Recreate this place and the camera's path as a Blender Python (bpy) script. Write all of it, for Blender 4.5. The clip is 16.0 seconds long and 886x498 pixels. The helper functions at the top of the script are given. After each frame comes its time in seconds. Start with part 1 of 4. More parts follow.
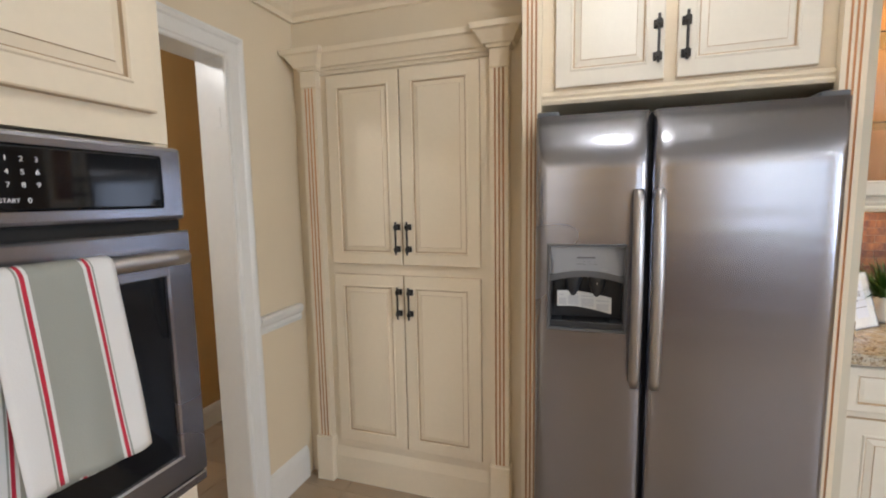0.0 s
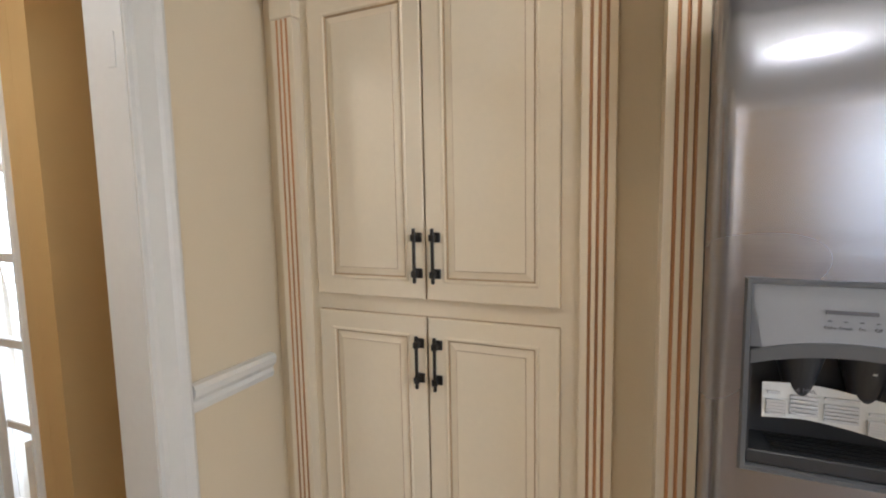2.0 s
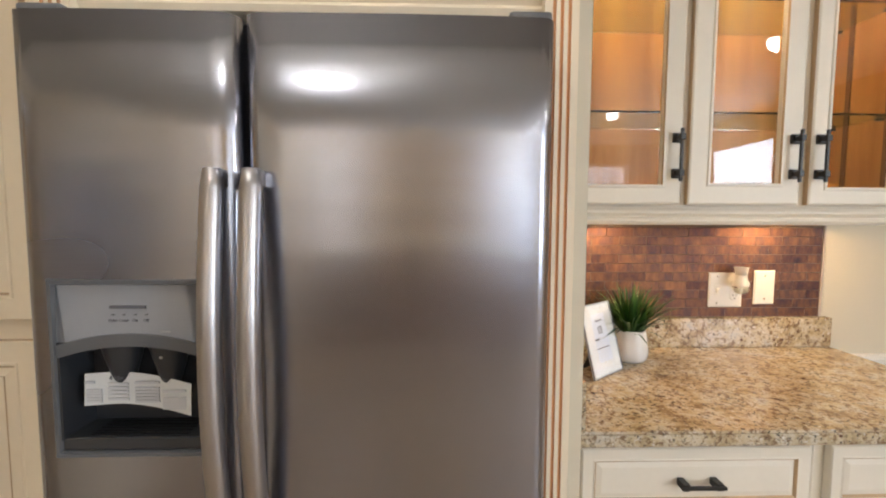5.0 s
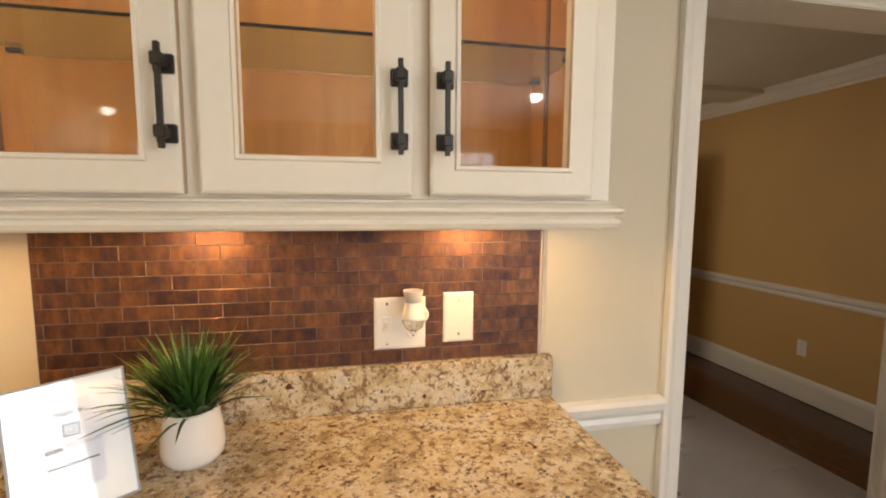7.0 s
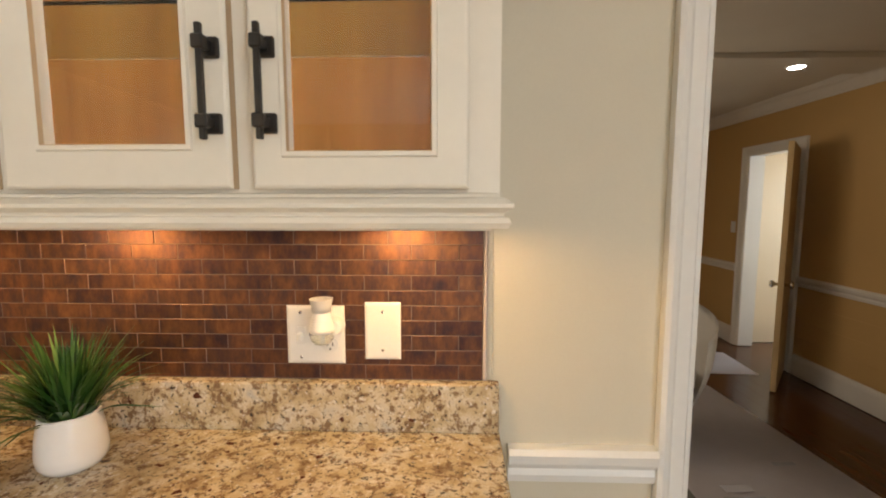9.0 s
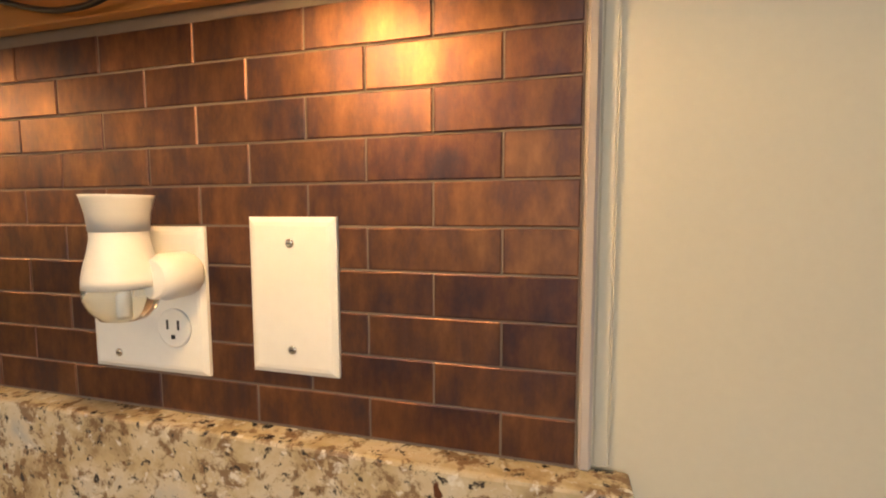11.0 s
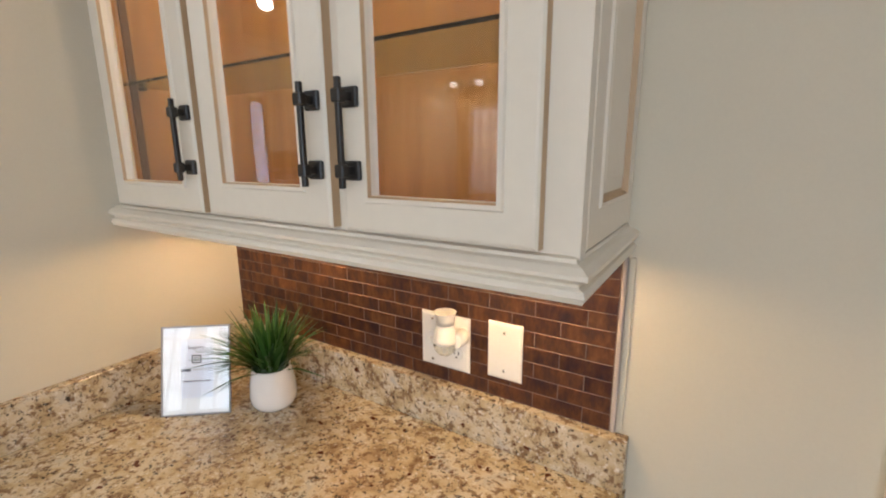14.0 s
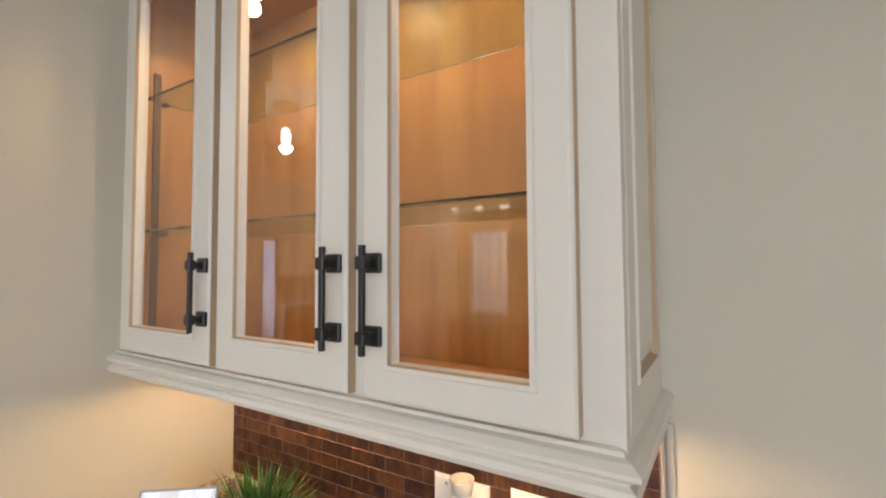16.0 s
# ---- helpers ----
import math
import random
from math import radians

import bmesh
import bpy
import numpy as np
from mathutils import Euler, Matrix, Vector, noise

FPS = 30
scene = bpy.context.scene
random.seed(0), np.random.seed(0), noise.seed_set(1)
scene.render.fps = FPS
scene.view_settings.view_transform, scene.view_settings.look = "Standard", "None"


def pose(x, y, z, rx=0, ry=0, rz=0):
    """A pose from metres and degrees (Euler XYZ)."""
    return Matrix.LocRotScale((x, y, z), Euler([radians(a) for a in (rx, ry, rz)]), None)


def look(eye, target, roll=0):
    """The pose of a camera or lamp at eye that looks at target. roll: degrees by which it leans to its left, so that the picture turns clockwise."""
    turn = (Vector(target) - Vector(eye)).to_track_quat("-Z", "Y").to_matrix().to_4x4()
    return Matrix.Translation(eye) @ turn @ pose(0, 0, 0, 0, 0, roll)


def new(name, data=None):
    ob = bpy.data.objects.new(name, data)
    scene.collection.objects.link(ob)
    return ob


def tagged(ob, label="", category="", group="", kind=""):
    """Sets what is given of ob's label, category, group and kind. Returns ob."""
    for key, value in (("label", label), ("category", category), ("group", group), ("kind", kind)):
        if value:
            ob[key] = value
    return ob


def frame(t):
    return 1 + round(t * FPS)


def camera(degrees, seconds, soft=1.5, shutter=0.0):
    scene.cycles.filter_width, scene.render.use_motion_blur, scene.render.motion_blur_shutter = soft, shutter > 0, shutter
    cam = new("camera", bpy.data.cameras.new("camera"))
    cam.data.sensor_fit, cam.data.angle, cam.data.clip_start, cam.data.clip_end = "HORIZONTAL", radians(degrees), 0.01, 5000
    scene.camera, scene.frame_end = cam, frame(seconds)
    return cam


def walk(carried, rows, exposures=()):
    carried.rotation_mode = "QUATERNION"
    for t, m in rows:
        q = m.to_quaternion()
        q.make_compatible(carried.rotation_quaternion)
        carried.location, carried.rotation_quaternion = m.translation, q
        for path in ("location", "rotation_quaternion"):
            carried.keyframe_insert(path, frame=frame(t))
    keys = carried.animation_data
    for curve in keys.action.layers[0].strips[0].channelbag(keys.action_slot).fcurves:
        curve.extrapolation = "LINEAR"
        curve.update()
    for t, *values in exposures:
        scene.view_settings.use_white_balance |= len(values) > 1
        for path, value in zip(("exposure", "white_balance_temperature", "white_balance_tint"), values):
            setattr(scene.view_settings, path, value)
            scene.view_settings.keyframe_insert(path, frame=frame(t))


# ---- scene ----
cam = camera(89.9, 16.0, 2.0)
PATH = [
    (0, (0.087, 0.222, 1.420), (-0.543, 2.107, 1.197), -1.0),
    (0.5, (0.007, 0.439, 1.402), (-0.654, 2.315, 1.194), -1.0),
    (1, (-0.091, 0.658, 1.375), (-0.819, 2.508, 1.150), -1.1),
    (1.5, (-0.198, 0.829, 1.366), (-0.927, 2.679, 1.144), -1.0),
    (2, (-0.207, 0.970, 1.377), (-0.981, 2.805, 1.191), -1.1),
    (2.5, (-0.166, 1.001, 1.387), (-0.914, 2.848, 1.221), -1.0),
    (3, (-0.069, 0.954, 1.398), (-0.631, 2.867, 1.242), -0.6),
    (3.5, (0.111, 0.909, 1.395), (-0.243, 2.872, 1.242), -0.4),
    (4, (0.217, 0.898, 1.384), (0.006, 2.882, 1.243), 0.2),
    (4.2, (0.260, 0.903, 1.379), (0.106, 2.892, 1.239), 0.2),
    (6.3, (1.196, 1.389, 1.366), (1.521, 3.353, 1.175), 0.2),
    (6.5, (1.285, 1.448, 1.373), (1.638, 3.407, 1.173), 0.1),
    (7, (1.508, 1.532, 1.391), (1.904, 3.483, 1.191), 0.3),
    (7.5, (1.666, 1.484, 1.403), (2.074, 3.432, 1.209), 0.5),
    (8, (1.801, 1.428, 1.406), (2.117, 3.393, 1.207), 0.3),
    (8.2, (1.858, 1.439, 1.412), (2.073, 3.416, 1.205), 0.1),
    (10.5, (1.938, 2.219, 1.228), (1.594, 4.181, 1.051), 0.3),
    (11, (1.955, 2.269, 1.183), (1.43, 4.192, 1.019), -0.1),
    (11.5, (1.97, 2.272, 1.184), (1.24, 4.105, 0.856), -0.4),
    (12, (1.983, 2.243, 1.197), (1.115, 3.989, 0.751), -0.5),
    (12.5, (2.018, 2.138, 1.228), (1.052, 3.833, 0.787), -0.6),
    (13, (2.073, 1.972, 1.349), (1.051, 3.628, 0.886), -0.8),
    (13.5, (2.13, 1.842, 1.462), (1.092, 3.495, 1.025), -0.6),
    (14, (2.098, 1.791, 1.515), (1.053, 3.442, 1.09), -0.4),
    (14.5, (2.065, 1.782, 1.543), (1.014, 3.432, 1.128), -0.5),
    (15, (2.052, 1.798, 1.569), (1.002, 3.451, 1.165), -0.4),
    (15.5, (2.051, 1.801, 1.578), (0.99, 3.485, 1.384), -0.3),
    (16, (2.055, 1.798, 1.581), (0.994, 3.491, 1.669), -0.3),
]
walk(cam, [(t, look(eye, target, roll)) for t, eye, target, roll in PATH],
     ((0, 0.2, 6050, 10), (4.2, 0.27, 5950, 10), (6.3, 0.22, 6950, 11), (8.2, 0.23, 6850, 11), (10.5, -0.15, 6700, 8), (12.5, 0.0, 6400, 9), (14.0, 0.02, 5850, 10), (16, 0.10, 5650, 10)))

# ---- light ----
world = bpy.data.worlds.new("sky")
scene.world = world
world.use_nodes = True
wn = world.node_tree
sky = wn.nodes.new("ShaderNodeTexSky")
sky.sky_type, sky.sun_disc = "NISHITA", False
sky.sun_elevation, sky.sun_rotation = radians(38), radians(200)
wn.links.new(sky.outputs[0], wn.nodes["Background"].inputs[0])
wn.nodes["Background"].inputs[1].default_value = 0.12


def area_lamp(name, m, sx, sy, watts, colour=(1, 1, 1)):
    d = bpy.data.lights.new(name, "AREA")
    d.shape, d.size, d.size_y, d.energy, d.color = "RECTANGLE", sx, sy, watts, colour
    ob = new(name, d)
    ob.matrix_world = m
    return ob


def bulb_lamp(name, at, watts, radius, colour):
    d = bpy.data.lights.new(name, "POINT")
    d.energy, d.shadow_soft_size, d.color = watts, radius, colour
    ob = new(name, d)
    ob.location = at
    return ob


def spot_lamp(name, at, target, watts, radius, degrees, colour):
    d = bpy.data.lights.new(name, "SPOT")
    d.energy, d.shadow_soft_size, d.color, d.spot_size, d.spot_blend = watts, radius, colour, radians(degrees), 0.3
    ob = new(name, d)
    ob.matrix_world = look(at, target)
    return ob


sun = bpy.data.lights.new("sun", "SUN")
sun.energy, sun.angle, sun.color = 2.5, radians(0.5), (1, 0.95, 0.86)
sun_ob = new("sun", sun)
sun_ob.rotation_euler = (radians(52), 0, radians(160))

DAY, WARM, SOFT = (0.80, 0.90, 1.0), (1.0, 0.60, 0.24), (1.0, 0.95, 0.89)
# daylight in the window openings of the rear and side walls
for wx in (2.05, 3.05):
    area_lamp("window_light", look((wx, -3.10, 1.535), (wx, 0, 1.535)), 0.85, 1.2, 9, DAY)
area_lamp("window_light", look((-0.775, -3.10, 1.535), (-0.775, 0, 1.535)), 0.6, 1.15, 2.5, DAY)
area_lamp("window_light", look((3.78, -0.8, 1.5), (0, -0.8, 1.4)), 1.3, 1.2, 50, DAY)
# ceiling lamps
bulb_lamp("ceiling_bulb", (0.20, 1.28, 2.20), 4, 0.035, SOFT)
bulb_lamp("pendant_bulb", (1.7, -1.9, 1.92), 9, 0.03, SOFT)
CANS = ((2.4, -1.0, 17), (3.2, -1.0, 14), (2.6, 0.9, 14), (2.4, -2.2, 16), (-1.1, -2.6, 14), (-0.72, -2.6, 14), (-0.34, -2.6, 14))
for cx, cy, watts in CANS:
    spot_lamp("can_bulb", (cx, cy, 2.40), (cx, cy, 0), watts, 0.06, 168, SOFT)
# under the wall cabinet and inside it
for px in (1.17, 1.79):
    spot_lamp("puck_bulb", (px, 2.42, 1.352), (px, 2.43, 0), 4.3, 0.02, 179, WARM)
for px in (1.13, 1.45, 1.77):
    spot_lamp("cabinet_bulb", (px, 2.43, 2.20), (px, 2.45, 1), 2.0, 0.02, 150, WARM)
# neighbouring rooms: daylight at the glazed door, plus added fill lamps
# added fill beside the solid west wall, where no window is built
area_lamp("window_light", look((2.32, 4.6, 1.5), (4.2, 4.2, 0.0)), 1.0, 1.0, 10, (1, 0.84, 0.66))
# unseen lamp that lends the lobby's daylight to the room floor
area_lamp("window_light", look((5.9, 5.66, 1.3), (4.2, 4.9, 0.0)), 0.8, 1.4, 22, DAY)
area_lamp("window_light", look((-2.62, 2.03, 1.05), (-2.37, 1.07, 0.9)), 0.2, 1.7, 8, DAY)
# added fill without a fixture, brightens the hall walls
bulb_lamp("hall_bulb", (-1.95, 0.9, 2.2), 14, 0.05, SOFT)

# ---- materials ----


def mat(name, rough=0.5, metal=0.0, spec=0.5):
    m = bpy.data.materials.new(name)
    m.use_nodes = True
    b = m.node_tree.nodes["Principled BSDF"]
    b.inputs["Roughness"].default_value, b.inputs["Metallic"].default_value = rough, metal
    b.inputs["Specular IOR Level"].default_value = spec
    return m, m.node_tree, b


def add(nt, kind, **values):
    n = nt.nodes.new(kind)
    for k, v in values.items():
        n.inputs[k].default_value = v
    return n


def coords(nt, scale=(1, 1, 1)):
    tc = nt.nodes.new("ShaderNodeTexCoord")
    mp = nt.nodes.new("ShaderNodeMapping")
    mp.inputs["Scale"].default_value = scale
    nt.links.new(tc.outputs["Object"], mp.inputs[0])
    return mp.outputs[0]


def ramp(nt, fac, stops):
    r = nt.nodes.new("ShaderNodeValToRGB")
    e = r.color_ramp.elements
    while len(e) < len(stops):
        e.new(0.5)
    for k, (p, c) in zip(e, stops):
        k.position, k.color = p, (*c, 1)
    nt.links.new(fac, r.inputs[0])
    return r.outputs[0]


def noise_of(nt, vec, scale, detail=4, rough=0.55):
    n = add(nt, "ShaderNodeTexNoise", Scale=scale, Detail=detail, Roughness=rough)
    nt.links.new(vec, n.inputs["Vector"])
    return n.outputs[0]


def mix(nt, fac, a, b, how="MIX"):
    m = nt.nodes.new("ShaderNodeMix")
    m.data_type, m.blend_type = "RGBA", how
    for sock, v in ((m.inputs[0], fac), (m.inputs[6], a), (m.inputs[7], b)):
        if isinstance(v, (int, float)):
            sock.default_value = v
        elif isinstance(v, tuple):
            sock.default_value = (*v, 1)
        else:
            nt.links.new(v, sock)
    return m.outputs[2]


def bump(nt, b, height, strength, dist=0.002):
    n = add(nt, "ShaderNodeBump", Strength=strength, Distance=dist)
    nt.links.new(height, n.inputs["Height"])
    nt.links.new(n.outputs[0], b.inputs["Normal"])


def painted(name, colour, rough=0.45, grain=60, fade=0.06, relief=0.06, stretch=(1, 1, 1)):
    m, nt, b = mat(name, rough)
    v = coords(nt, stretch)
    big, fine = noise_of(nt, v, 2.2, 3), noise_of(nt, v, grain, 3)
    dark = tuple(c * (1 - fade * 1.6) for c in colour)
    lite = tuple(min(1, c * (1 + fade)) for c in colour)
    c1 = ramp(nt, big, ((0.3, dark), (0.7, lite)))
    c2 = ramp(nt, fine, ((0.3, (0.975, 0.975, 0.975)), (0.7, (1, 1, 1))))
    nt.links.new(mix(nt, 1.0, c1, c2, "MULTIPLY"), b.inputs["Base Color"])
    r = add(nt, "ShaderNodeMapRange")
    r.inputs[3].default_value, r.inputs[4].default_value = rough - 0.06, rough + 0.08
    nt.links.new(big, r.inputs[0])
    nt.links.new(r.outputs[0], b.inputs["Roughness"])
    bump(nt, b, fine, relief, 0.001)
    return m


def brushed(name, colour, rough, direction):
    m, nt, b = mat(name, rough, 1.0)
    v = coords(nt, direction)
    fine = noise_of(nt, v, 9, 5, 0.7)
    big = noise_of(nt, coords(nt), 1.6, 2)
    nt.links.new(ramp(nt, fine, ((0.3, tuple(c * 0.9 for c in colour)), (0.7, colour))), b.inputs["Base Color"])
    r = add(nt, "ShaderNodeMapRange")
    r.inputs[3].default_value, r.inputs[4].default_value = rough - 0.06, rough + 0.08
    nt.links.new(big, r.inputs[0])
    nt.links.new(r.outputs[0], b.inputs["Roughness"])
    wave = noise_of(nt, coords(nt, (0.5, 0.5, 3.0)), 2.2, 2)
    soft = add(nt, "ShaderNodeBump", Strength=0.15, Distance=0.02)
    nt.links.new(wave, soft.inputs["Height"])
    n = add(nt, "ShaderNodeBump", Strength=0.010, Distance=0.0004)
    nt.links.new(fine, n.inputs["Height"])
    nt.links.new(soft.outputs[0], n.inputs["Normal"])
    nt.links.new(n.outputs[0], b.inputs["Normal"])
    return m


def wood(name, dark, lite, rough, axis, scale=14):
    m, nt, b = mat(name, rough)
    s = [scale] * 3
    s[axis] = scale * 0.09
    v = coords(nt, s)
    info = nt.nodes.new("ShaderNodeObjectInfo")
    grain = noise_of(nt, v, 1.6, 6, 0.65)
    c = ramp(nt, grain, ((0.3, dark), (0.68, lite)))
    tone = ramp(nt, info.outputs["Random"], ((0.0, (0.82, 0.8, 0.78)), (1.0, (1, 1, 1))))
    nt.links.new(mix(nt, 1.0, c, tone, "MULTIPLY"), b.inputs["Base Color"])
    bump(nt, b, grain, 0.05, 0.001)
    return m


def clear_glass(name, tint=(1, 1, 1), rough=0.0):
    m, nt, b = mat(name, rough)
    b.inputs["Base Color"].default_value = (*tint, 1)
    b.inputs["Transmission Weight"].default_value, b.inputs["IOR"].default_value = 1.0, 1.45
    return m


def glow(name, colour, strength):
    m = bpy.data.materials.new(name)
    m.use_nodes = True
    nt = m.node_tree
    nt.nodes.remove(nt.nodes["Principled BSDF"])
    e = add(nt, "ShaderNodeEmission", Color=(*colour, 1), Strength=strength)
    nt.links.new(e.outputs[0], nt.nodes["Material Output"].inputs[0])
    return m


def granite(name):
    m, nt, b = mat(name, 0.16)
    v = coords(nt)
    warp = add(nt, "ShaderNodeTexNoise", Scale=30, Detail=3)
    nt.links.new(v, warp.inputs["Vector"])
    v2 = mix(nt, 0.018, v, warp.outputs["Color"], "ADD")
    base = ramp(nt, noise_of(nt, v2, 17, 5, 0.62), ((0.32, (0.30, 0.22, 0.13)), (0.44, (0.50, 0.40, 0.25)), (0.58, (0.60, 0.53, 0.41)), (0.72, (0.44, 0.43, 0.41))))
    brown = ramp(nt, noise_of(nt, v2, 66, 5, 0.66), ((0.51, (0, 0, 0)), (0.60, (0.9, 0.9, 0.9))))
    c = mix(nt, brown, base, (0.19, 0.115, 0.065))
    dark = ramp(nt, noise_of(nt, v2, 112, 4, 0.62), ((0.575, (0, 0, 0)), (0.65, (1, 1, 1))))
    c = mix(nt, dark, c, (0.045, 0.038, 0.036))
    pale = ramp(nt, noise_of(nt, v2, 110, 4, 0.55), ((0.60, (0, 0, 0)), (0.70, (0.9, 0.9, 0.9))))
    c = mix(nt, pale, c, (0.74, 0.70, 0.63))
    garnet = ramp(nt, noise_of(nt, v2, 42, 2, 0.4), ((0.715, (0, 0, 0)), (0.735, (1, 1, 1))))
    c = mix(nt, garnet, c, (0.10, 0.035, 0.02))
    nt.links.new(c, b.inputs["Base Color"])
    return m


def copper(name):
    m, nt, b = mat(name, 0.42, 1.0)
    info = nt.nodes.new("ShaderNodeObjectInfo")

    def own(scale):
        off = nt.nodes.new("ShaderNodeVectorMath")
        off.operation = "MULTIPLY_ADD"
        nt.links.new(info.outputs["Random"], off.inputs[0])
        off.inputs[1].default_value = (40, 17, 31)
        nt.links.new(coords(nt, scale), off.inputs[2])
        return off.outputs[0]
    blot = noise_of(nt, own((30, 30, 16)), 1.0, 6, 0.66)
    streak = noise_of(nt, own((150, 150, 22)), 1.0, 3, 0.6)
    c = ramp(nt, blot, ((0.30, (0.10, 0.074, 0.086)), (0.44, (0.165, 0.092, 0.078)), (0.55, (0.235, 0.122, 0.078)), (0.72, (0.34, 0.175, 0.092))))
    c = mix(nt, 1.0, c, ramp(nt, streak, ((0.3, (0.86, 0.85, 0.86)), (0.7, (1, 1, 1)))), "MULTIPLY")
    tone = ramp(nt, info.outputs["Random"], ((0.0, (0.76, 0.72, 0.77)), (0.35, (0.88, 0.84, 0.85)), (0.7, (0.96, 0.93, 0.91)), (1.0, (1.08, 1.0, 0.93))))
    nt.links.new(mix(nt, 1.0, c, tone, "MULTIPLY"), b.inputs["Base Color"])
    r = add(nt, "ShaderNodeMapRange")
    r.inputs[3].default_value, r.inputs[4].default_value = 0.58, 0.40
    nt.links.new(blot, r.inputs[0])
    nt.links.new(r.outputs[0], b.inputs["Roughness"])
    bump(nt, b, streak, 0.10, 0.001)
    return m


CREAM = painted("cream_cabinet_paint", (0.87, 0.76, 0.585), 0.5, 50, 0.02, 0.02)
WHITEISH = painted("antique_white_cabinet_paint", (0.82, 0.765, 0.66), 0.40, 50, 0.02, 0.02)
GLAZE = painted("brown_glaze", (0.56, 0.40, 0.24), 0.5, 80, 0.15)
FLUTE = painted("terracotta_flute_glaze", (0.60, 0.30, 0.13), 0.5, 70, 0.2, 0.05, (6, 6, 0.6))
WALL = painted("cream_wall_paint", (0.78, 0.665, 0.49), 0.62, 220, 0.02, 0.12)
WALL2 = painted("pale_wall_paint", (0.66, 0.605, 0.485), 0.62, 220, 0.02, 0.12)
# holds the hall's shade in its colour and darkens the unseen kitchen walls
TAN = painted("darkened_wall_tan", (0.60, 0.40, 0.17), 0.62, 200, 0.03, 0.12)
TRIM = painted("white_trim_paint", (0.82, 0.81, 0.78), 0.3, 50, 0.02, 0.05)
CEIL = painted("ceiling_paint", (0.78, 0.76, 0.70), 0.8, 160, 0.02, 0.2)
STEEL = brushed("brushed_steel", (0.375, 0.38, 0.43), 0.25, (1, 1, 60))
STEEL_V = brushed("satin_steel_handle", (0.52, 0.51, 0.52), 0.36, (60, 60, 1))
CHROME = brushed("chrome", (0.8, 0.8, 0.8), 0.12, (1, 1, 1))
BRONZE = painted("dark_bronze", (0.022, 0.018, 0.015), 0.38, 90, 0.3, 0.15)
BLACK = painted("black_plastic", (0.012, 0.012, 0.013), 0.3, 90, 0.2, 0.05)
GREY = painted("grey_plastic", (0.12, 0.125, 0.135), 0.42, 120, 0.05, 0.1)
SILVER = painted("silver_plastic", (0.30, 0.31, 0.335), 0.35, 120, 0.03, 0.04)
DGREY = painted("dark_grey_plastic", (0.035, 0.037, 0.042), 0.35, 120, 0.05, 0.1)
LABELINK = painted("faded_print", (0.60, 0.60, 0.62), 0.6)
# black strips that stand in for the shade in door and vent gaps
GAP = painted("shadow_gap_black", (0.01, 0.01, 0.01), 0.7)
OVENGLASS = mat("dark_oven_glass", 0.05)[0]
OVENGLASS.node_tree.nodes["Principled BSDF"].inputs["Base Color"].default_value = (0.006, 0.007, 0.009, 1)
WHITEP = painted("white_plastic", (0.84, 0.82, 0.78), 0.28, 120, 0.01, 0.02)
CERAMIC = painted("white_ceramic", (0.84, 0.83, 0.82), 0.12, 30, 0.02, 0.02)
PAPER = painted("white_paper", (0.72, 0.72, 0.71), 0.6, 150, 0.02, 0.05)
INK = painted("grey_ink", (0.13, 0.13, 0.15), 0.6)
PALEINK = painted("pale_grey_ink", (0.5, 0.5, 0.53), 0.6)
WHITEINK = painted("white_print", (0.8, 0.8, 0.8), 0.6)
GRANITE = granite("speckled_granite")
COPPER = copper("aged_copper")
GROUT = painted("grey_brown_grout", (0.22, 0.165, 0.125), 0.8, 200, 0.1, 0.3)
CAULK = painted("cracked_pale_caulk", (0.50, 0.44, 0.40), 0.6, 90, 0.2, 0.4)
MAPLE = wood("honey_maple", (0.34, 0.145, 0.034), (0.57, 0.29, 0.085), 0.4, 2, 8)
MAPLE_X = wood("honey_maple_underside", (0.42, 0.18, 0.05), (0.62, 0.29, 0.09), 0.35, 0, 5)
CHERRY = wood("dark_cherry", (0.09, 0.028, 0.012), (0.20, 0.07, 0.03), 0.35, 2, 10)
DARKWOOD = wood("dark_walnut_floor", (0.045, 0.018, 0.008), (0.14, 0.055, 0.024), 0.2, 1, 12)
FLOORTILE = painted("beige_floor_tile", (0.43, 0.33, 0.23), 0.35, 25, 0.10, 0.05)
FLOORGROUT = painted("floor_grout", (0.36, 0.29, 0.21), 0.8, 120, 0.1)
KRAFT = painted("floor_protection_paper", (0.70, 0.66, 0.67), 0.6, 30, 0.06, 0.1)
CLOTH_W = painted("white_cotton", (0.82, 0.81, 0.80), 0.9, 400, 0.02, 0.5)
CLOTH_G = painted("grey_cotton", (0.36, 0.37, 0.33), 0.9, 400, 0.03, 0.5)
CLOTH_R = painted("red_cotton", (0.55, 0.03, 0.06), 0.9, 400, 0.05, 0.5)
VINYL = painted("white_leatherette", (0.80, 0.78, 0.74), 0.4, 90, 0.02, 0.1)
MATGREY = painted("grey_rug", (0.20, 0.20, 0.17), 0.95, 200, 0.2, 0.6)
SOIL = painted("dark_filler", (0.03, 0.04, 0.015), 0.9, 90, 0.3)
GLASS = clear_glass("clear_glass")
SHELFGLASS = clear_glass("green_edge_glass", (0.72, 0.88, 0.80))
FROST = clear_glass("scented_oil_glass", (0.95, 0.93, 0.80))
PUCKGLOW = glow("puck_lens_glow", (1.0, 0.86, 0.62), 14)
BULBGLOW = glow("bulb_glow", (1.0, 0.95, 0.88), 30)
CANGLOW = glow("recessed_lens_glow", (1.0, 0.95, 0.88), 12)
LOBBYGLOW = glow("lobby_daylight", (0.95, 0.98, 1.0), 0.7)
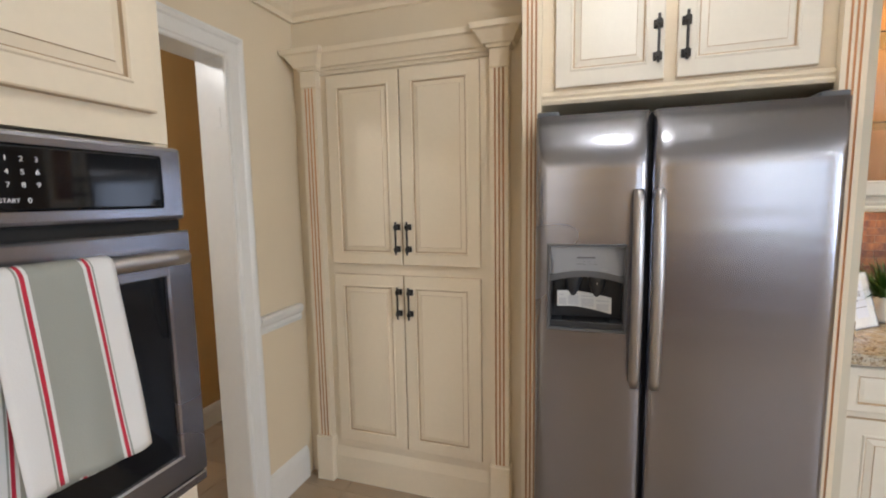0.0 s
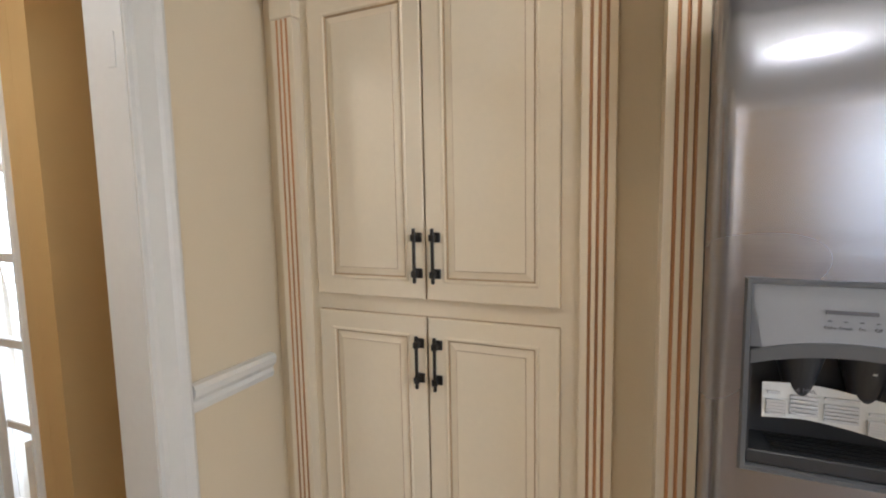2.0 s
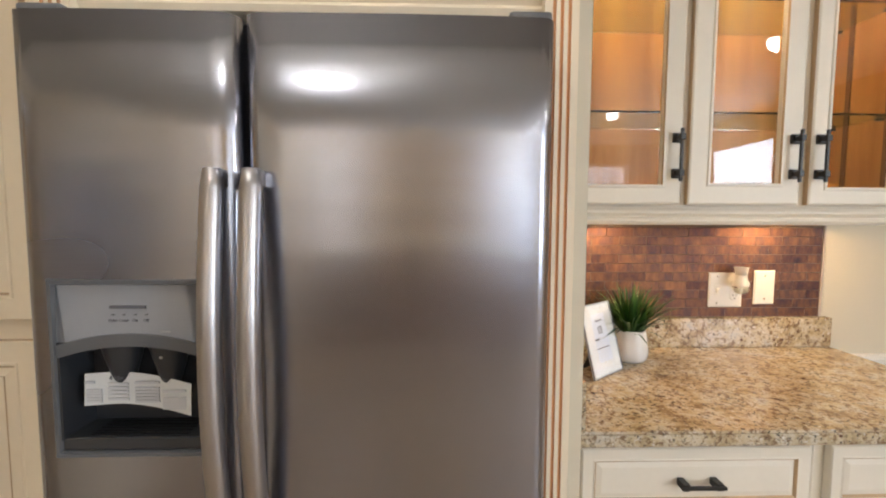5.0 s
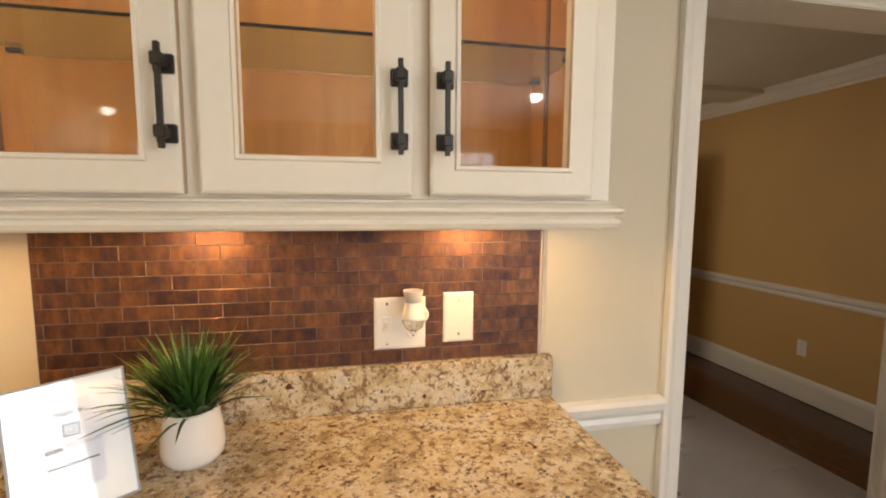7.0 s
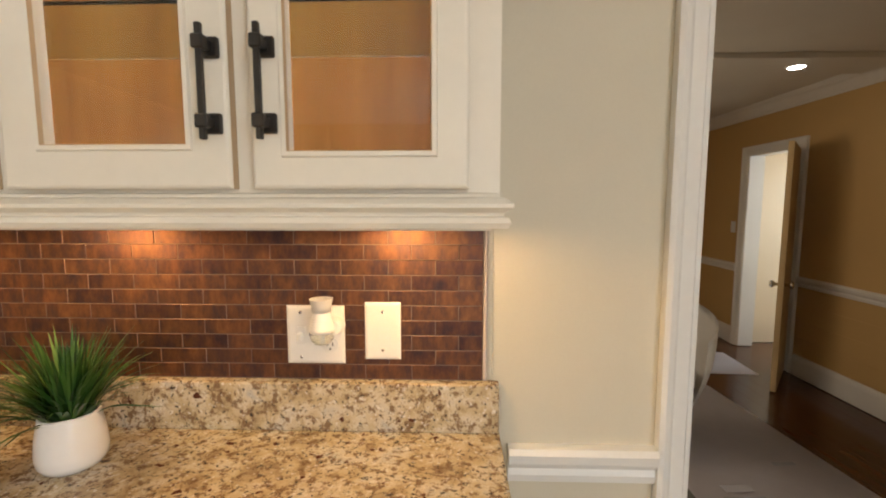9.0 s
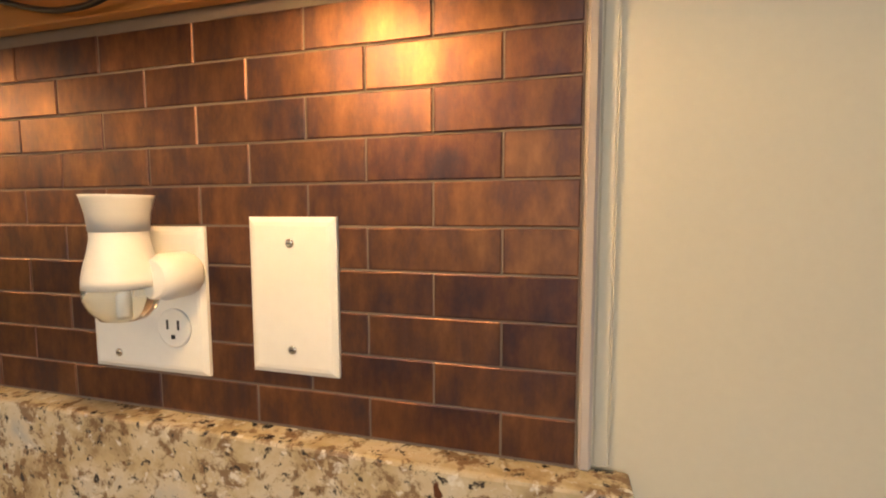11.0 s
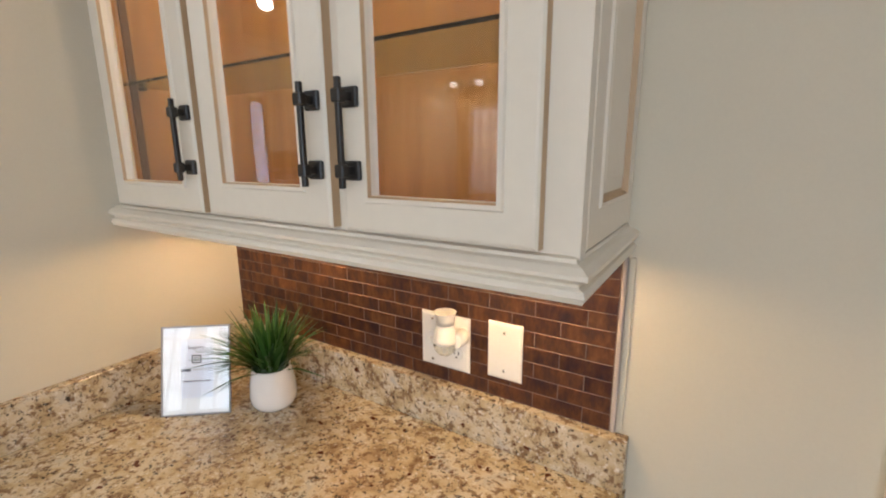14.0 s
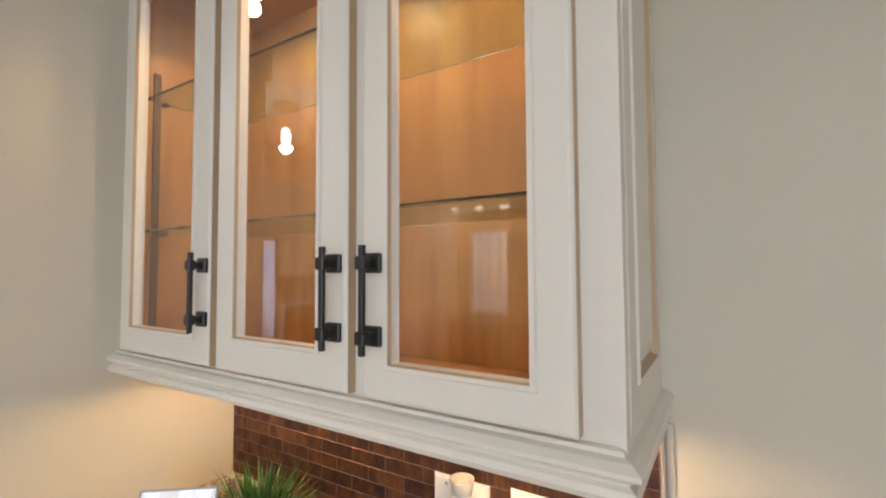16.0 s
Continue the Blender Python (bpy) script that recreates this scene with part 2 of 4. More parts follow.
DAYGLOW = glow("daylight_backdrop", (0.95, 0.98, 1.0), 1.5)


def leaf_material():
    m, nt, b = mat("grass_leaf", 0.42)
    isl = nt.nodes.new("ShaderNodeNewGeometry")
    c = ramp(nt, isl.outputs["Random Per Island"], ((0.0, (0.012, 0.045, 0.008)), (0.55, (0.035, 0.11, 0.018)), (1.0, (0.10, 0.19, 0.045))))
    nt.links.new(c, b.inputs["Base Color"])
    return m


LEAF = leaf_material()

# ---- building helpers ----


def link_mesh(name, bm, material, parent=None, label=""):
    me = bpy.data.meshes.new(name)
    bmesh.ops.recalc_face_normals(bm, faces=bm.faces[:])
    bm.to_mesh(me)
    bm.free()
    for one in material if isinstance(material, (list, tuple)) else [material]:
        me.materials.append(one)
    ob = new(name, me)
    if parent is not None:
        ob.parent = parent
    if label:
        ob["label"] = label
    return ob


def part(name, bm, material, parent, label=""):
    return link_mesh(name, bm, material, parent, label)


def thing(name, at, label, category, group="", kind=""):
    ob = new(name)
    ob.empty_display_size = 0.05
    ob.location = at
    return tagged(ob, label, category, group, kind)


def box(x0, x1, y0, y1, z0, z1, bev=0.0, bm=None, seg=1):
    own = bmesh.new()
    bmesh.ops.create_cube(own, size=1, matrix=Matrix.Translation(((x0 + x1) / 2, (y0 + y1) / 2, (z0 + z1) / 2)) @ Matrix.Diagonal((x1 - x0, y1 - y0, z1 - z0, 1)))
    if bev:
        bmesh.ops.bevel(own, geom=own.edges[:], offset=bev, segments=seg, affect="EDGES", profile=0.5)
    if bm is None:
        return own
    return merge(bm, own)


def merge(bm, own):
    me = bpy.data.meshes.new("tmp")
    own.to_mesh(me)
    own.free()
    bm.from_mesh(me)
    bpy.data.meshes.remove(me)
    return bm


def structure(name, bm, material, label, category="wall"):
    return tagged(link_mesh(name, bm, material), label, category, "", "structure")


def lathe(profile, seg=32, at=(0, 0, 0), bm=None):
    bm = bm or bmesh.new()
    rings = []
    for r, z in profile:
        rings.append([bm.verts.new((at[0] + r * math.cos(2 * math.pi * k / seg), at[1] + r * math.sin(2 * math.pi * k / seg), at[2] + z)) for k in range(seg)])
    for a, b in zip(rings, rings[1:]):
        for k in range(seg):
            bm.faces.new((a[k], a[(k + 1) % seg], b[(k + 1) % seg], b[k])).smooth = True
    bm.faces.new(rings[0][::-1])
    bm.faces.new(rings[-1])
    return bm


def sweep(profile, path, bm=None):
    """A moulding: profile of (out, up), run along path points (x, y) at a height z, out to the right of the way, mitred."""
    bm = bm or bmesh.new()
    pts = [Vector(p) for p in path]
    rings = []
    for i, p in enumerate(pts):
        a = (pts[i] - pts[i - 1]).normalized() if i else None
        b = (pts[i + 1] - pts[i]).normalized() if i < len(pts) - 1 else None
        na = Vector((a.y, -a.x)) if a else None
        nb = Vector((b.y, -b.x)) if b else None
        if na is None or nb is None:
            n = na or nb
        else:
            n = (na + nb) / (1 + na.dot(nb))
        rings.append([bm.verts.new((p.x + n.x * o, p.y + n.y * o, u)) for o, u in profile])
    k = len(profile)
    for r, s in zip(rings, rings[1:]):
        for j in range(k):
            bm.faces.new((r[j], r[(j + 1) % k], s[(j + 1) % k], s[j]))
    bm.faces.new(rings[0][::-1])
    bm.faces.new(rings[-1])
    return bm


def framed(w, h, rings, closed, glazed=(), bm=None):
    """A door facing -y: mitred rings of (inset, depth); depth runs towards the back. glazed: bands that take material 1."""
    bm = bm or bmesh.new()
    loops = []
    for i, d in rings:
        loops.append([bm.verts.new(c) for c in ((i, d, i), (w - i, d, i), (w - i, d, h - i), (i, d, h - i))])
    for n, (a, b) in enumerate(zip(loops, loops[1:])):
        for k in range(4):
            f = bm.faces.new((a[k], a[(k + 1) % 4], b[(k + 1) % 4], b[k]))
            f.material_index = 1 if n in glazed else 0
    if closed:
        bm.faces.new(loops[-1])
        bm.faces.new(loops[0][::-1])
    else:
        a, b = loops[-1], loops[0]
        for k in range(4):
            bm.faces.new((a[k], a[(k + 1) % 4], b[(k + 1) % 4], b[k]))
    return bm


def tube(points, radius, seg=8, bm=None):
    bm = bm or bmesh.new()
    pts = [Vector(p) for p in points]
    rings = []
    for i, p in enumerate(pts):
        d = (pts[min(i + 1, len(pts) - 1)] - pts[max(i - 1, 0)]).normalized()
        up = Vector((0, 0, 1)) if abs(d.z) < 0.9 else Vector((1, 0, 0))
        s = d.cross(up).normalized()
        t = s.cross(d)
        rings.append([bm.verts.new(p + radius * (math.cos(2 * math.pi * k / seg) * s + math.sin(2 * math.pi * k / seg) * t)) for k in range(seg)])
    for a, b in zip(rings, rings[1:]):
        for k in range(seg):
            bm.faces.new((a[k], a[(k + 1) % seg], b[(k + 1) % seg], b[k])).smooth = True
    bm.faces.new(rings[0][::-1])
    bm.faces.new(rings[-1])
    return bm


def lettering(name, text, size, m, material, parent):
    cu = bpy.data.curves.new("letters", "FONT")
    cu.body, cu.size, cu.extrude, cu.align_x, cu.align_y = text, size, 0.0004, "CENTER", "CENTER"
    tmp = new("letters", cu)
    bpy.context.view_layer.update()
    me = bpy.data.meshes.new_from_object(tmp.evaluated_get(bpy.context.evaluated_depsgraph_get()))
    bpy.data.objects.remove(tmp)
    me.transform(m)
    me.materials.clear()
    me.materials.append(material)
    ob = new(name, me)
    ob.parent = parent
    return ob


def pull(parent, x, z, length=0.15, posts=0.1, y=0.0, lean=1):
    """A dark bronze bar pull with two square posts."""
    bm = box(x - 0.004, x + 0.004, y - 0.029, y - 0.021, z - length / 2, z + length / 2, 0.0012)
    for s in (-1, 1):
        zc = z + s * posts / 2
        box(x - 0.006, x + 0.006, y - 0.026, y, zc - 0.006, zc + 0.006, 0.001, bm)
        cx = x
        box(cx - 0.014, cx + 0.014, y - 0.007, y + 0.001, zc - 0.0135, zc + 0.0135, 0.002, bm)
        box(x - 0.008, x + 0.008, y - 0.032, y - 0.018, zc - 0.009, zc + 0.009, 0.002, bm)
    return part("handle", bm, BRONZE, parent, "dark bronze bar pull")


def panel_door(parent, x, z, w, h, y, paint, handle=None, stile=0.05):
    """A cabinet door with a raised, glazed panel; its face stands at y."""
    fr = framed(w, h, ((0, 0.02), (0, 0.003), (0.003, 0), (stile, 0), (stile + 0.003, -0.003), (stile + 0.007, -0.003), (stile + 0.010, 0.001), (stile + 0.0115, 0.006), (stile + 0.0115, 0.018)), False, (0, 6))
    d = part("door", fr, [paint, GLAZE], parent)
    d.location = (x, y, z)
    s = stile + 0.0116
    p = framed(w - 2 * s, h - 2 * s, ((0, 0.018), (0, 0.006), (0.003, 0.0062), (0.022, 0.001), (0.0235, -0.001), (0.027, -0.001)), True, (1, 3))
    pp = part("raised_panel", p, [paint, GLAZE], d)
    pp.location = (s, 0, s)
    if handle:
        pull(d, handle[0] - x, handle[1] - z, lean=handle[2])
    return d


def pilaster(name, x0, x1, y, z0, z1, depth, paint, parent, flutes=3, top=None):
    """A fluted strip that faces -y: ribs with round-bottomed grooves between them."""
    w = x1 - x0
    n = 5
    bm = bmesh.new()
    rib = 0.30 * w / 4
    groove = w * 0.10
    margin = (w - flutes * groove - (flutes - 1) * groove * 1.25) / 2
    cols = [(0, 0, 0)]
    x = margin
    for k in range(flutes):
        cols.append((x, 0, 0))
        for j in range(1, n):
            a = math.pi * j / n
            cols.append((x + groove * (1 - math.cos(a)) / 2, math.sin(a) * groove * 0.55, 1))
        cols.append((x + groove, 0, 1))
        x += groove * 2.25
    cols.append((w, 0, 0))
    lo = [bm.verts.new((x0 + c, y + d, z0)) for c, d, _ in cols]
    hi = [bm.verts.new((x0 + c, y + d, z1)) for c, d, _ in cols]
    for i in range(len(cols) - 1):
        f = bm.faces.new((lo[i], lo[i + 1], hi[i + 1], hi[i]))
        f.material_index = 1 if cols[i + 1][2] else 0
    back = [bm.verts.new(c) for c in ((x0, y + depth, z0), (x1, y + depth, z0), (x1, y + depth, z1), (x0, y + depth, z1))]
    bm.faces.new((lo[0], hi[0], back[3], back[0]))
    bm.faces.new((lo[-1], back[1], back[2], hi[-1]))
    bm.faces.new(back)
    bm.faces.new(lo[::-1] + [back[0], back[1]][::1])
    bm.faces.new(hi + [back[2], back[3]])
    return part(name, bm, [paint, FLUTE], parent, "fluted pilaster with terracotta glaze in the grooves")

# ---- structure ----
CH = 2.42
PY = 2.11       # wall behind the pantry
EN0 = 1.8885     # back of the alcove pilasters
BY = 2.575      # wall behind the counter
LX = -1.29      # wall with the hall doorway


def wall(name, boxes, material, label):
    bm = bmesh.new()
    for b in boxes:
        box(*b, bm=bm)
    return structure(name, bm, material, label)


wall("wall_west", ((LX - 0.12, LX, 1.67, 2.23, 0, CH), (LX - 0.12, LX, -3.1, 1.13, 0, CH), (LX - 0.12, LX, 1.13, 1.67, 1.99, CH)), WALL, "cream painted kitchen wall with a doorway to the hall")
wall("wall_pantry", ((LX, -0.146, PY, PY + 0.12, 0, CH),), WALL, "cream painted wall above and beside the pantry")
wall("wall_north", ((-0.146, 2.41, BY, BY + 0.125, 0, CH), (2.41, 3.48, BY, BY + 0.125, 1.955, CH), (3.48, 3.9, BY, BY + 0.125, 0, CH)), WALL2, "pale cream wall behind the granite counter with a cased opening")
wall("wall_niche", ((0.80, 0.8665, EN0 + 0.002, BY, 0, 2.30),), WALL2, "pale cream side panel between fridge alcove and counter")
# unseen east and south walls, toned down to cut bounce and darken reflections
wall("wall_east", ((3.8, 3.92, -3.1, -1.45, 0, CH), (3.8, 3.92, -0.15, BY, 0, CH), (3.8, 3.92, -1.45, -0.15, 0, 0.9), (3.8, 3.92, -1.45, -0.15, 2.12, CH)), TAN, "unseen kitchen wall with a window, toned tan against bounce")
wall("wall_south", ((LX, -1.10, -3.12, -3.0, 0, CH), (-1.10, -0.45, -3.12, -3.0, 0, 0.92), (-1.10, -0.45, -3.12, -3.0, 2.15, CH), (-0.45, 1.6, -3.12, -3.0, 0, CH), (2.5, 2.6, -3.12, -3.0, 0, CH), (3.5, 3.8, -3.12, -3.0, 0, CH), (1.6, 2.5, -3.12, -3.0, 0, 0.92), (1.6, 2.5, -3.12, -3.0, 2.15, CH), (2.6, 3.5, -3.12, -3.0, 0, 0.92), (2.6, 3.5, -3.12, -3.0, 2.15, CH)), TAN, "unseen kitchen wall with three windows, toned tan against bounce")
structure("ceiling", box(-3.6, 3.92, -3.12, 2.95, CH, CH + 0.1), CEIL, "off-white painted ceiling", "ceiling")
structure("floor", box(-3.6, 3.92, -3.12, BY + 0.06, -0.12, -0.006), FLOORGROUT, "grout bed of the beige tiled floor", "floor")

# windows behind the walk: frames and glazing bars
for k, (m, w, h) in enumerate(((pose(1.6, -3.04, 0.92), 0.9, 1.23), (pose(2.6, -3.04, 0.92), 0.9, 1.23), (pose(3.84, -1.45, 0.9, 0, 0, 90), 1.3, 1.22), (pose(-1.10, -3.04, 0.92), 0.65, 1.23))):
    win = thing("window_%d" % (k + 1), (0, 0, 0), "white divided window with daylight behind it", "window", "", "structure")
    win.matrix_world = m
    bm = framed(w, h, ((0, 0.03), (0, -0.03), (0.05, -0.03), (0.05, 0.03)), False)
    part("window_frame", bm, TRIM, win)
    for j in range(1, 4):
        part("glazing_bar", box(w * j / 4 - 0.012, w * j / 4 + 0.012, -0.012, 0.012, 0.05, h - 0.05), TRIM, win)
    for j in range(1, 4):
        part("glazing_bar", box(0.05, w - 0.05, -0.010, 0.010, h * j / 4 - 0.012, h * j / 4 + 0.012), TRIM, win)

# mouldings
CROWN = [(0, CH - 0.11), (0.012, CH - 0.11), (0.016, CH - 0.095), (0.03, CH - 0.085), (0.055, CH - 0.045), (0.075, CH - 0.03), (0.08, CH - 0.012), (0.09, CH - 0.010), (0.09, CH), (0, CH)]
BASE = [(0, 0), (0.016, 0), (0.016, 0.13), (0.012, 0.15), (0.005, 0.165), (0, 0.168)]
RAIL = [(0, 0.835), (0.012, 0.838), (0.016, 0.855), (0.012, 0.868), (0.026, 0.885), (0.030, 0.905), (0.022, 0.916), (0, 0.918)]


def moulding(name, profile, path, label, material=TRIM):
    return structure(name, sweep(profile, path), material, label, "moulding")


moulding("trim_crown_west", [(o * 1.3, CH + (u - CH) * 1.45) for o, u in CROWN], ((LX, -3.0), (LX, PY), (-0.146, PY)), "cream stepped crown moulding under the ceiling", CREAM)
moulding("trim_chair_rail_west", RAIL, ((LX, 1.762), (LX, 2.055)), "white chair rail on the cream wall")
moulding("baseboard_west", BASE, ((LX, 1.762), (LX, 2.055)), "white baseboard beside the pantry")
moulding("trim_chair_rail_north", [(o, u - 0.048) for o, u in RAIL], ((2.022, BY), (2.335, BY)), "white chair rail between counter and cased opening")
moulding("baseboard_north", BASE, ((2.022, BY), (2.335, BY)), "white baseboard under the chair rail")


def casing(name, a0, a1, top, label, m, width=0.088, thick=0.022, jamb=0.14):
    """Door lining and moulded casing round an opening that runs along local x from a0 to a1, face at y = 0 towards -y."""
    t = thing(name, (0, 0, 0), label, "door frame", "", "structure")
    t.matrix_world = m
    prof = ((0, 0), (0, -thick), (0.01, -thick - 0.004), (0.022, -thick), (0.03, -thick + 0.006), (width - 0.016, -thick + 0.010), (width - 0.010, -0.006), (width, -0.004), (width, 0))
    for nm, x, s in (("casing", a0, 1), ("casing", a1, -1)):
        bm = bmesh.new()
        lo = [bm.verts.new((x - s * (width - u), v, 0)) for u, v in prof]
        hi = [bm.verts.new((x - s * (width - u), v, top + (width - u))) for u, v in prof]
        for i in range(len(prof)):
            j = (i + 1) % len(prof)
            bm.faces.new((lo[i], lo[j], hi[j], hi[i]))
        bm.faces.new(lo[::-1]), bm.faces.new(hi)
        part(nm, bm, TRIM, t)
    bm = bmesh.new()
    ends = []
    for x, s in ((a0, 1), (a1, -1)):
        ends.append([bm.verts.new((x - s * (width - u), v, top + (width - u))) for u, v in prof])
    for i in range(len(prof)):
        j = (i + 1) % len(prof)
        bm.faces.new((ends[0][i], ends[0][j], ends[1][j], ends[1][i]))
    part("head_casing", bm, TRIM, t)
    part("jamb", box(a0 - 0.016, a0 + 0.003, 0.001, jamb, 0, top), TRIM, t)
    part("jamb", box(a1 - 0.003, a1 + 0.016, 0.001, jamb, 0, top), TRIM, t)
    part("head_jamb", box(a0 + 0.003, a1 - 0.003, 0.001, jamb, top - 0.003, top + 0.016), TRIM, t)
    return t


hall_door = casing("door_frame_1", -1.67, -1.13, 1.99, "white moulded casing of the hall doorway", Matrix.Translation((LX, 0, 0)) @ pose(0, 0, 0, 0, 0, 90) @ Matrix.Diagonal((-1, 1, 1, 1)))
part("hinge", box(-1.67, -1.664, 0.03, 0.06, 1.72, 1.80), TRIM, hall_door, "painted door hinge")
casing("door_frame_2", 2.408, 3.47, 1.945, "white casing of the opening to the next room", Matrix.Translation((0, BY, 0)), 0.074)

# hall behind the doorway; the shade on its cream walls is put into the tan
for k, b in enumerate(((-2.33, -2.21, 1.923, 3.0, 0, CH), (-2.46, -2.331, 1.923, 2.04, 0, CH), (-2.81, -2.46, 1.923, 2.04, 2.11, CH), (-3.6, -2.81, 1.923, 2.04, 0, CH), (-2.21, -1.41, 2.9, 3.0, 0, CH))):
    wall("wall_hall_%d" % (k + 1), (b,), TAN, "hall wall by the glazed door, cream in shade given as tan")
wall("wall_hall_west", ((-3.6, -3.5, -0.6, 1.923, 0, CH), (-3.5, LX - 0.12, -0.7, -0.6, 0, CH), (LX - 0.12, LX, 2.23, 3.0, 0, CH)), TAN, "hall wall, cream in shade given as tan")
moulding("baseboard_hall", [(o, u * 0.8) for o, u in BASE], ((-2.405, 1.923), (-2.21, 1.923), (-2.21, 2.9)), "white baseboard round the hall corner")
casing("door_frame_3", -2.81, -2.46, 2.11, "white casing of the glazed hall door", Matrix.Translation((0, 1.923, 0)), 0.052, 0.018, 0.115)
fd = thing("glazed_door", (-2.806, 1.945, 0), "narrow white glazed door with five panes, daylight outside", "door")
for b, nm in (((0, 0.085, 0, 0.04, 0.01, 2.10), "stile"), ((0.285, 0.342, 0, 0.04, 0.01, 2.10), "stile"), ((0.0855, 0.2845, 0, 0.04, 0.01, 0.10), "bottom_rail"), ((0.0855, 0.2845, 0, 0.04, 1.94, 2.10), "top_rail")):
    part(nm, box(*b, 0.002), TRIM, fd)
for k in range(1, 5):
    zc = 0.10 + 1.84 * k / 5
    part("glazing_bar", box(0.0855, 0.2845, 0.003, 0.037, zc - 0.020, zc + 0.020, 0.004), TRIM, fd)
for k in range(5):
    g = part("pane", box(0.086, 0.284, 0.018, 0.022, 0.122 + 0.368 * k, 0.448 + 0.368 * k), GLASS, fd)
    g.visible_shadow = False
tagged(link_mesh("backdrop", box(-6.5, -2.37, 2.9, 2.91, -0.6, 3.2), DAYGLOW), "bright daylight outside the glazed door", "backdrop", "", "structure")

# next room behind the cased opening
RX, RH, FY = 4.66, 2.28, 6.80
wall("wall_room_east", ((RX, RX + 0.12, BY + 0.125, 5.36, 0, RH), (RX, RX + 0.12, 5.98, FY, 0, RH), (RX, RX + 0.12, 5.36, 5.98, 1.83, RH)), TAN, "tan painted wall with a doorway")
wall("wall_room_north", ((2.2, RX + 0.12, FY, FY + 0.12, 0, RH),), TAN, "tan painted far wall")
wall("wall_room_west", ((2.08, 2.2, BY + 0.125, FY + 0.12, 0, RH),), TAN, "tan painted wall")
wall("wall_room_south", ((3.9, RX + 0.12, BY + 0.02, BY + 0.125, 0, RH),), TAN, "tan painted wall beside the opening")
structure("ceiling_room", box(2.08, RX + 0.12, BY + 0.126, FY + 0.12, RH, RH + 0.1), CEIL, "cream ceiling of the next room", "ceiling")
structure("floor_room", box(2.08, 6.1, BY + 0.06, FY + 0.12, -0.12, -0.006), DARKWOOD, "dark wooden floor", "floor")
structure("trim_beam", box(2.2, RX, 4.46, 4.80, RH - 0.035, RH, 0.003), CEIL, "shallow cream ceiling beam", "beam")
SC = [(o * 0.9, u - CH + RH) for o, u in CROWN]
moulding("trim_crown_room", SC, ((2.2, FY), (RX, FY), (RX, BY + 0.13)), "cream crown moulding in the next room")
RR = [(o, u - 0.115) for o, u in RAIL]
moulding("trim_chair_rail_room", RR, ((2.2, FY), (RX, FY), (RX, 6.08)), "white chair rail")
moulding("trim_chair_rail_room_near", RR, ((RX, 5.26), (RX, BY + 0.13)), "white chair rail")
moulding("baseboard_room", BASE, ((2.2, FY), (RX, FY), (RX, 6.08)), "white baseboard")
moulding("baseboard_room_near", BASE, ((RX, 5.26), (RX, BY + 0.13)), "tall white baseboard")
for k, zz in enumerate((0.30, 0.44, 0.58)):
    structure("trim_wainscot_groove_%d" % (k + 1), box(RX - 0.003, RX + 0.001, BY + 0.14, 5.25, zz, zz + 0.006), TAN, "board joint of the tan wainscot", "moulding")
casing("door_frame_4", -5.98, -5.36, 1.83, "white casing of the far doorway", Matrix.Translation((RX, 0, 0)) @ pose(0, 0, 0, 0, 0, -90), 0.085)
tagged(link_mesh("backdrop", box(6.0, 6.01, 4.7, 6.6, -0.1, 2.4), LOBBYGLOW), "bright daylight beyond the far doorway", "backdrop", "", "structure")
wall("wall_far_lobby", ((RX + 0.12, 6.0, 6.10, 6.18, 0, RH), (RX + 0.12, 6.0, 4.88, 4.96, 0, RH), (RX + 0.12, 6.0, 4.88, 6.18, RH, RH + 0.1)), WALL, "pale lobby wall behind the far doorway")
leaf = thing("interior_door", (4.63, 5.345, 0), "tan painted interior door standing ajar in the far doorway", "door")
leaf.rotation_euler = (0, 0, radians(230))
part("door_leaf", box(0, 0.62, -0.018, 0.018, 0.01, 1.82, 0.002), painted("door_tan_paint", (0.62, 0.46, 0.24), 0.4), leaf)
for s in (-1, 1):
    bm = lathe(((0.012, 0), (0.010, 0.02), (0.024, 0.03), (0.026, 0.045), (0.015, 0.055)), 16)
    bmesh.ops.rotate(bm, verts=bm.verts[:], matrix=Matrix.Rotation(radians(-90 * s), 3, "X"))
    kb = part("door_knob", bm, CHROME, leaf, "round metal door knob")
    kb.location = (0.56, s * 0.018, 0.80)
pl_leaf = thing("panelled_door", (3.465, 2.712, 0), "white panelled door leaf standing open at the cased opening", "door")
pl_leaf.rotation_euler = (0, 0, radians(40))
part("door_leaf", box(0, 0.49, -0.017, 0.017, 0.012, 1.93, 0.003), TRIM, pl_leaf)
for zc, hh in ((0.16, 0.56), (0.84, 0.52), (1.48, 0.34)):
    for face in (-1, 1):
        bm = framed(0.31, hh, ((0, 0.004), (0, -0.003), (0.008, -0.005), (0.016, 0.001), (0.03, 0.001), (0.045, -0.004)), True)
        if face > 0:
            bmesh.ops.rotate(bm, verts=bm.verts[:], cent=(0.155, 0, 0), matrix=Matrix.Rotation(math.pi, 3, "Z"))
        part("raised_panel", bm, TRIM, pl_leaf).location = (0.09, face * 0.0205, zc)
for k in range(2):
    part("hinge", box(-0.004, 0.03, -0.022, -0.0175, 0.25 + 1.3 * k, 0.34 + 1.3 * k, 0.001), CHROME, pl_leaf)
sw = thing("light_switch", (RX, 6.16, 1.10), "small white switch plate beside the far doorway", "switch")
part("plate", box(-0.006, 0, -0.035, 0.035, 0, 0.11, 0.002), WHITEP, sw)
part("toggle", box(-0.014, -0.006, -0.006, 0.006, 0.045, 0.065, 0.001), WHITEP, sw)
